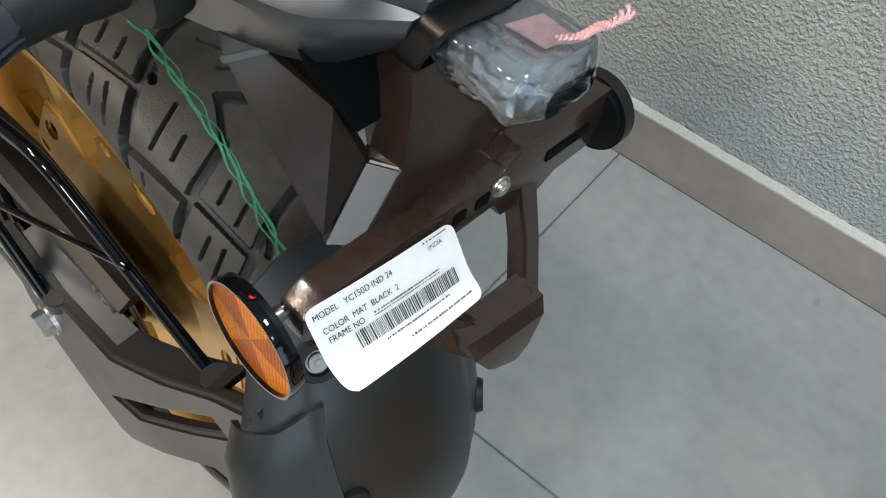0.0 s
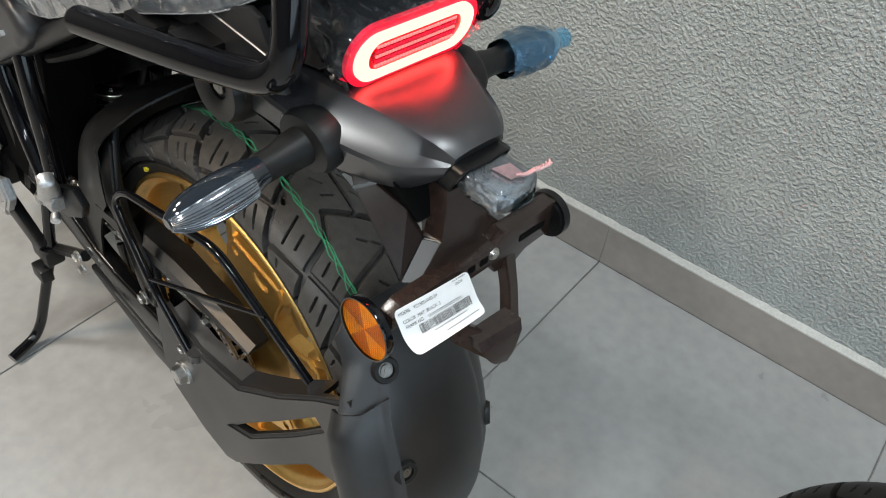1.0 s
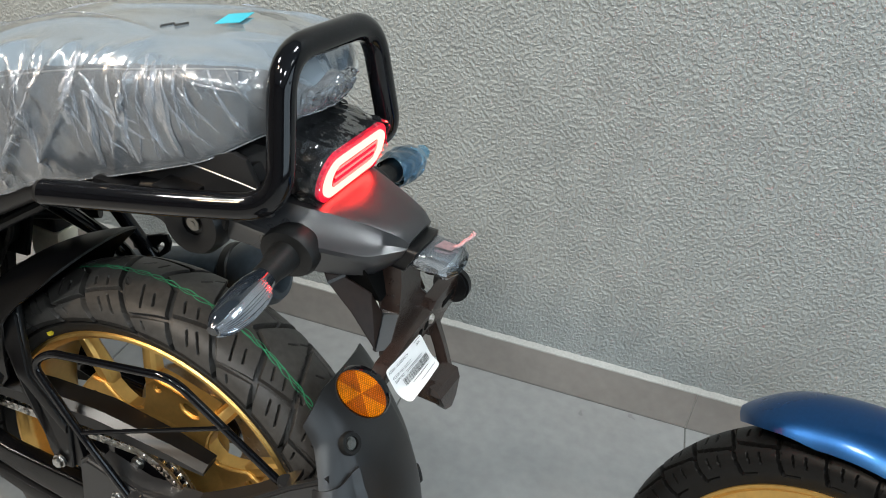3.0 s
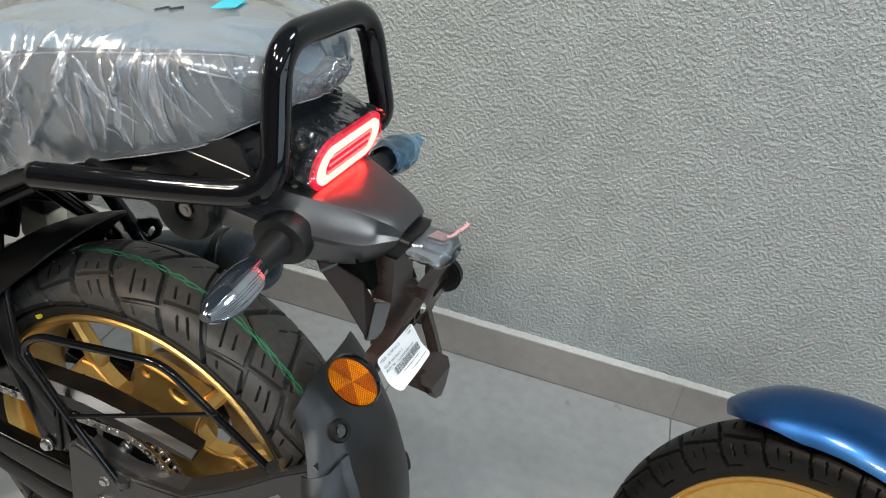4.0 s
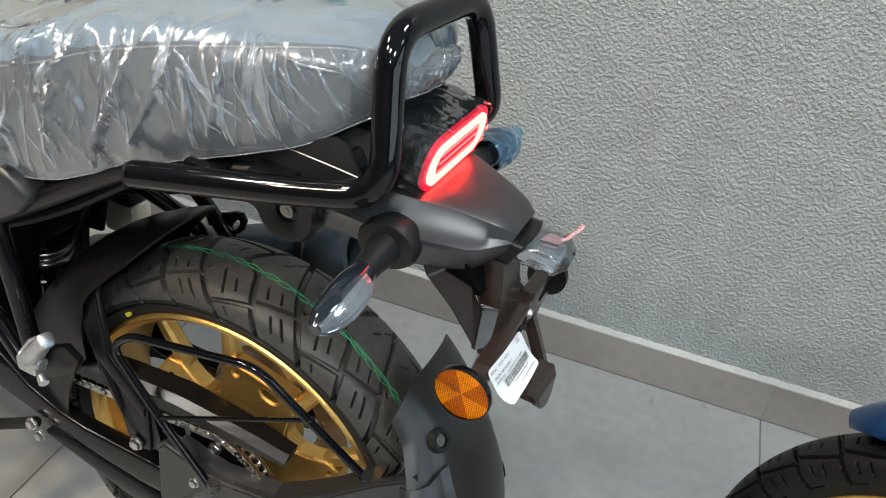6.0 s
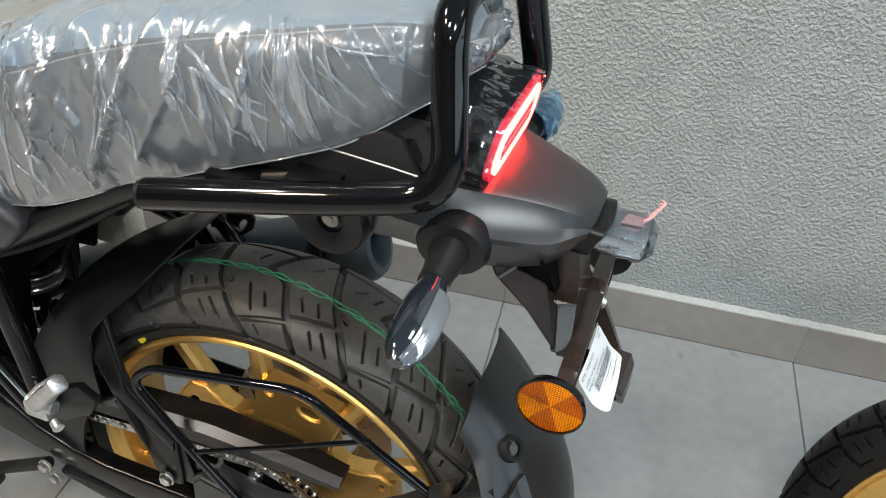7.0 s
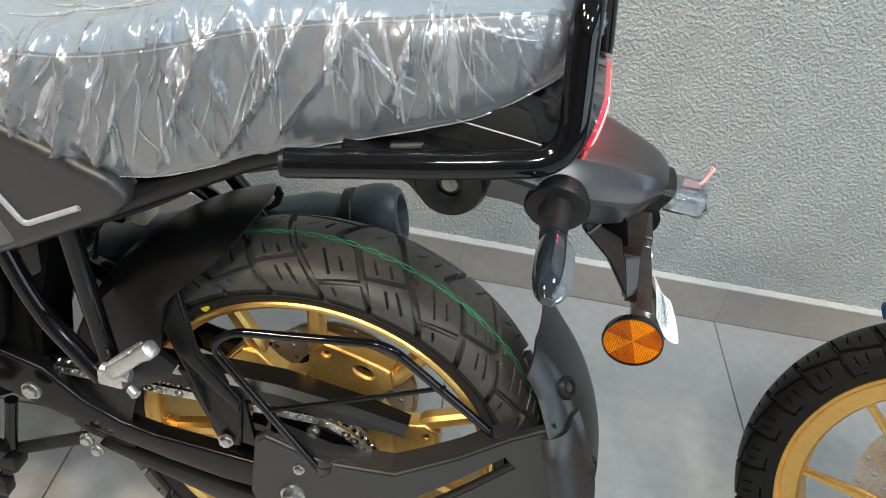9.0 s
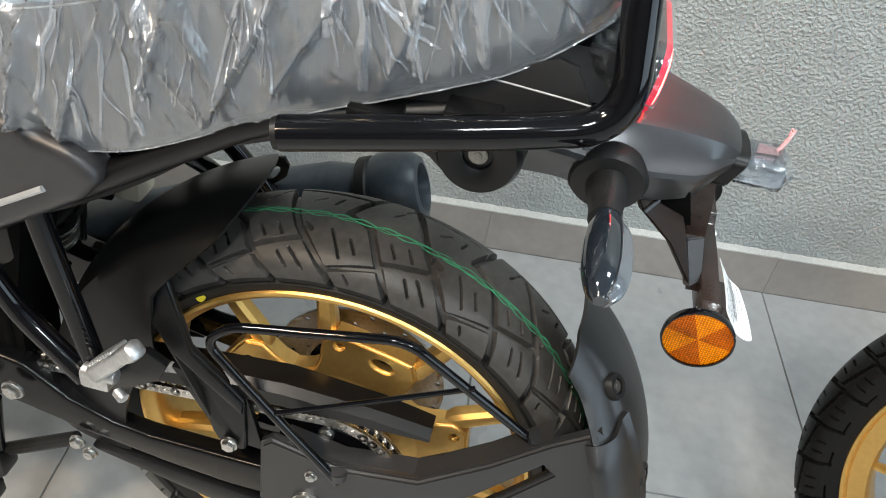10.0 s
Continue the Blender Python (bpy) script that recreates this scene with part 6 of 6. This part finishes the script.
# Pivot casting is near-black too, with the shade among the inner parts painted in
part("pivot_casting", prism([(0.52, 0.48), (0.40, 0.50), (0.345, 0.47), (0.350, 0.36), (0.385, 0.300), (0.46, 0.250), (0.52, 0.250)], -0.090, -0.060, "x", 0.008, 3), M_SHADE, bike, "black cast swing arm pivot plate")
part("fluid_bottle", block((0.164, 0.348, 0.456), (0.044, 0.056, 0.054), 0.007), M_MILKY, bike, "milky fluid bottle")
part("bottle_cap", block((0.164, 0.350, 0.496), (0.048, 0.060, 0.026), 0.009), M_RUBBER2, bike)
part("cable", tube([(-0.03, 0.36, 0.66), (0.03, 0.20, 0.70), (0.05, 0.12, 0.66), (0.07, 0.06, 0.70)], 0.006, 8, 0.05), M_RUBBER2, bike)
part("inner_fender", block((0, 0.22, 0.74), (0.15, 0.30, 0.012), 0.004, Matrix.Rotation(radians(-20), 4, "X")), M_PLASTIC, bike)
# Inner mudguard wall, coloured near-black for the shade of the cavity behind
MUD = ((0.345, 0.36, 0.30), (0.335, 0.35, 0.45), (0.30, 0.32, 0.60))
part("mud_wall_shade", loft([[(-0.085, a, z), (-0.020, a, z), (-0.020, b, z), (-0.085, b, z)] for a, b, z in MUD]), M_SHADE, bike, "inner mudguard wall in near-black that stands in for cavity shade")
part("battery_tray", plate([(0.320, 0.475), (0.360, 0.470), (0.365, 0.400), (0.520, 0.400), (0.520, 0.620), (0.315, 0.640), (0.300, 0.560)], [], 0.080, 0.092, 0.003), M_PLASTIC, bike, "black plastic tray ahead of the wheel")
for y, z in ((0.340, 0.520), (0.385, 0.455), (0.400, 0.560)):
    bolt("tray_bolt", (0.078, y, z), (-1, 0, 0), 0.0065, bike, depth=0.006)
for a, b, c, thick in (((0.06, 0.34, 0.60), (0.05, 0.30, 0.55), (0.06, 0.36, 0.45), 0.005), ((-0.02, 0.40, 0.58), (-0.05, 0.36, 0.50), (0.0, 0.40, 0.42), 0.006), ((0.07, 0.42, 0.58), (0.04, 0.36, 0.52), (0.02, 0.44, 0.44), 0.004)):
    part("cable", tube([a, b, c], thick, 8, 0.03), M_RUBBER2, bike)
# Left plate's shade is put into its colour; the right keeps plain plastic
part("frame_plate", prism([(0.56, 0.46), (0.40, 0.53), (0.36, 0.50), (0.37, 0.42), (0.42, 0.33), (0.56, 0.33)], -0.105, -0.092, "x", 0.004), M_SHADE, bike)
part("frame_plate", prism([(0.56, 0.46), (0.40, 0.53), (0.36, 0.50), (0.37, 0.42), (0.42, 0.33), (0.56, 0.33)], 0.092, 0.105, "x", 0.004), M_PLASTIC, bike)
part("seat_pan", prism([(0.45, 0.70), (0.10, 0.745), (-0.17, 0.835), (-0.18, 0.82), (0.08, 0.715), (0.45, 0.68)], -0.095, 0.095, "x", 0.004), M_PLASTIC, bike, "black plastic seat pan")

# muffler on the wall side
mf = []
for t, r in ((0.0, 0.030), (0.08, 0.044), (0.5, 0.050), (0.86, 0.050), (0.92, 0.043), (1.0, 0.041)):
    c = Vector((0.165, 0.46, 0.32)).lerp(Vector((0.205, 0.018, 0.488)), t)
    mf.append([tuple(c + Vector((r * math.cos(q), 0.35 * r * math.sin(q), 0.94 * r * math.sin(q)))) for q in (2 * math.pi * k / 32 for k in range(32))])
muff = part("muffler", loft(mf), M_MUFFLER, bike, "blue-grey coated muffler")
MD = (Vector((0.205, 0.018, 0.488)) - Vector((0.165, 0.46, 0.32))).normalized()
ME = Matrix.Translation((0.2045, 0.030, 0.4845)) @ MD.to_track_quat("X", "Z").to_matrix().to_4x4()
collar = lathe([(-0.012, 0.043), (-0.012, 0.0485), (0.000, 0.0485), (0.004, 0.045), (0.004, 0.043)], 48)
collar.transform(ME)
part("collar", collar, M_RUBBER2, muff)
cap = lathe([(0.002, 0.030), (0.002, 0.0455), (0.010, 0.050), (0.030, 0.051), (0.052, 0.047), (0.062, 0.040), (0.064, 0.031), (0.056, 0.027), (0.040, 0.026), (0.020, 0.026)], 48)
cap.transform(ME)
part("end_cap", cap, M_MUFFLER, muff, "blue-grey rounded end cap")
# Near-black disc closes the bore and paints the shade inside the pipe
inner = lathe([(0.036, 0.0), (0.036, 0.0255), (0.037, 0.0255), (0.037, 0.0)], 32, closed=False)
inner.transform(ME)
part("outlet_shade", inner, M_SHADE, muff)

# tank and head end
TK = [(0.43, 0.085, 0.800, 0.68), (0.49, 0.128, 0.840, 0.68), (0.58, 0.158, 0.868, 0.69), (0.72, 0.172, 0.892, 0.71), (0.84, 0.160, 0.895, 0.74), (0.94, 0.110, 0.880, 0.78)]
ys, (w, za, zb2) = curve(TK, 20)
rings = []
for y, a, t, b in zip(ys, w, za, zb2):
    ring = []
    for k in range(28):
        q = 2 * math.pi * k / 28
        c, s = math.cos(q), math.sin(q)
        f = (abs(c) ** 2.6 + abs(s) ** 2.6) ** (-1 / 2.6)
        ring.append((a * c * f, y, (t + b) / 2 + (t - b) / 2 * s * f))
    rings.append(ring)
part("fuel_tank", loft(rings), M_TANK, bike, "dark blue-black fuel tank", smooth=60)
rise = [(0.45, 0.826), (0.50, 0.850), (0.58, 0.876), (0.66, 0.892), (0.75, 0.902), (0.86, 0.902)]
part("tank_trim", loft([[(-0.052, y, z - 0.03), (-0.050, y, z - 0.004), (-0.030, y, z + 0.001), (-0.012, y, z + 0.001), (-0.008, y, z - 0.003), (0.066, y, z - 0.005), (0.072, y, z - 0.03)] for y, z in rise]), M_PLASTIC2, bike, "matt grey tank panel with a raised edge", smooth=25)
part("white_panel", loft([[(0.074, y, z - 0.03), (0.076, y, z - 0.006), (0.110, y, z - 0.014), (0.150, y, z - 0.045), (0.150, y, z - 0.06)] for y, z in rise]), M_PALE, bike, "pale silver tank side panel", smooth=40)
part("filler_cap", rod((-0.026, 0.66, 0.890), (-0.026, 0.66, 0.899), 0.016, 0.014, 32, bevel=0.002), M_GLOSS, bike, "round black filler lock")

# ---------------------------------------------------------------- second motorcycle: front wheel and blue fender
WP = pose(-0.753, -0.090, 0.300, 0, 12.7, -35.8)
moto = thing("motorcycle", WP, "motorcycle with gold front wheel and metallic blue fender, parked behind", "motorcycle")
fw = new("front_wheel")
fw.parent = moto
FRONT_KEYS = [(-0.024, 0.224), (-0.034, 0.231), (-0.041, 0.240), (-0.0485, 0.254), (-0.0500, 0.264), (-0.0470, 0.274), (-0.038, 0.284), (-0.024, 0.2915), (-0.012, 0.2950), (0.0, 0.2960)]


def front_pattern(a, s):
    pitch = 2 * math.pi / 30
    lines = []
    for sg, o in ((1, 0.0), (-1, 0.5)):
        lines += [(o, sg * 0.003, o + 0.22, sg * 0.030, 0.0050), (o + 0.22, sg * 0.030, o + 0.30, sg * 0.064, 0.0046), (o + 0.22, sg * 0.031, o + 0.75, sg * 0.036, 0.0030), (o + 0.75, sg * 0.036, o + 1.24, sg * 0.038, 0.0024),
                  (o + 0.44, sg * 0.012, o + 0.48, sg * 0.023, 0.0013), (o + 0.72, sg * 0.013, o + 0.76, sg * 0.024, 0.0013), (o + 0.55, sg * 0.044, o + 0.58, sg * 0.053, 0.0013), (o + 0.82, sg * 0.044, o + 0.85, sg * 0.053, 0.0013),
                  (o + 0.3, sg * 0.064, o + 0.66, sg * 0.064, 0.0016)]
    lines = [(u0, s0 * 1.28, u1, s1 * 1.28, w) for u0, s0, u1, s1, w in lines]
    return strokes(a, s, pitch, 0.285, lines)


grid_part("tyre", tyre_sheet(FRONT_KEYS, 1600, 150, front_pattern, 0.0075), M_RUBBERNEW, fw, "black rubber tyre with blocky tread", closed_u=True, smooth=50)
wheel_rim(0.034, 0.233, 0.198, "rim", fw, M_GOLD)
for k in range(5):
    part("spoke", spoke_arm(45 + 72 * k, 14.5, 0.030, 0.115, 0.208, -0.014, -0.012, 0.020, 0.0085, 0.022), M_GOLD, fw)
part("hub", lathe([(-0.040, 0.010), (-0.040, 0.034), (-0.030, 0.042), (0.030, 0.042), (0.040, 0.034), (0.040, 0.010)], 48), M_GOLD, fw)
drilled_disc(fw, "brake_disc", 0.050, 0.090, 0.141, M_DISC, [(0.0036, 20, 0.0), (0.0036, 20, 0.5), (0.0036, 20, 0.0)])
part("disc_carrier", lathe([(0.047, 0.036), (0.047, 0.094), (0.053, 0.094), (0.053, 0.036)], 48), M_DISC, fw)
part("axle", rod((-0.10, 0, 0), (0.10, 0, 0), 0.008), M_STEEL, fw)

NU, NV = 44, 25
sheet = np.zeros((NU, NV, 3))
for i, a in enumerate(np.linspace(46, 150, NU)):
    t = (a - 46) / 104
    wid = 0.064 * math.sin(min(1, 0.10 + t * 7.0) * math.pi / 2) ** 0.8
    for j, v in enumerate(np.linspace(-1, 1, NV)):
        x = wid * math.sin(v * 1.3) / math.sin(1.3)
        r = 0.336 - 0.046 * (1 - math.cos(v * 1.3)) / (1 - math.cos(1.3)) * (0.35 + 0.65 * min(1, t * 5)) - 0.014 * (1 - min(1, t * 6)) ** 2
        sheet[i, j] = (x, r * math.cos(radians(a)), r * math.sin(radians(a)))
shell(sheet[:, ::-1], 0.003, "fender", M_BLUE, moto, "metallic blue front fender")
for sg in (-1, 1):
    part("fork_tube", rod((sg * 0.085, -0.20, 0.45), (sg * 0.085, -0.29, 0.68), 0.0175, n=24), M_STEEL, moto, "bright fork tube")
    part("fork_leg", rod((sg * 0.085, -0.012, -0.03), (sg * 0.085, -0.20, 0.45), 0.024, 0.021, 28, bevel=0.003), M_GLOSS, moto, "gloss black fork leg")

# Unseen headlamp and handlebar, added for the shade they throw on the wall
hl = lathe([(0.0, 0.0), (0.0, 0.075), (0.02, 0.088), (0.07, 0.085), (0.10, 0.05), (0.105, 0.0)], 40, closed=False)
hl.transform(Matrix.Translation((0, -0.16, 0.60)) @ Matrix.Rotation(radians(-90), 4, "Z"))
part("headlamp", hl, M_PLASTIC, moto, "unseen round black headlamp, added to shade the wall")
part("handlebar", tube([(-0.36, -0.34, 0.80), (-0.14, -0.30, 0.78), (0.14, -0.30, 0.78), (0.36, -0.34, 0.80)], 0.012, 14, 0.05), M_GLOSS, moto, "unseen black handlebar, added to shade the wall")

# ---------------------------------------------------------------- tiles, last
def slab(sx, sy, h, bevel):
    me = bpy.data.meshes.new("tile")
    bm = prism([(-sx / 2, -sy / 2), (sx / 2, -sy / 2), (sx / 2, sy / 2), (-sx / 2, sy / 2)], -h, 0, "z", bevel, 1)
    bm.to_mesh(me)
    bm.free()
    me.materials.append(M_TILE)
    return me


JOINT = 0.003
TILE = slab(0.6 - JOINT, 0.6 - JOINT, 0.010, 0.0008)
xs_t = [-0.565 - 0.3 - 0.6 * k for k in range(9)]
EDGE = slab(0.553 - JOINT, 0.6 - JOINT, 0.010, 0.0008)
for r in range(12):
    yc = -2.7 + 0.6 * r + 0.005
    for me, xc in [(EDGE, -0.012 - 0.2765)] + [(TILE, x) for x in xs_t]:
        t = new("tile", me)
        t.parent = floor
        t.location = (xc, yc, 0)
SK = bpy.data.meshes.new("skirting_tile")
bm = prism([(0.0, 0.0), (-0.012, 0.0), (-0.012, 0.096), (0.0, 0.096)], 0, 0.5985, "y", 0.0006, 1)
bm.to_mesh(SK)
bm.free()
SK.materials.append(M_SKIRT)
for r in range(12):
    t = new("skirting_tile", SK)
    t.parent = base
    t.location = (-0.001, -3.0 + 0.6 * r + 0.00575, 0)
rows = []
for k in range(900):
    y = Y0 + (Y1 - Y0) * k / 899
    a = 0.0022 * noise.noise(Vector((y * 40, 0, 0))) + 0.0012 * noise.noise(Vector((y * 140, 3, 0)))
    rows.append([(-0.0005, y, 0.104 + a), (-0.008, y, 0.1015 + a * 0.7), (-0.0138, y, 0.0985 + a * 0.4), (-0.0142, y, 0.0955 + 0.4 * a), (-0.0005, y, 0.0955)])
grid_part("mortar_edge", np.array(rows), M_MORTAR, base, "rough pale mortar edge", closed_v=True, smooth=40)
gap = prism([(0.0, -0.001), (-0.0115, -0.001), (-0.0115, 0.0955), (0.0, 0.0955)], Y0, Y1, "y", 0)
part("joint_filler", gap, M_MORTAR, base, smooth=0)
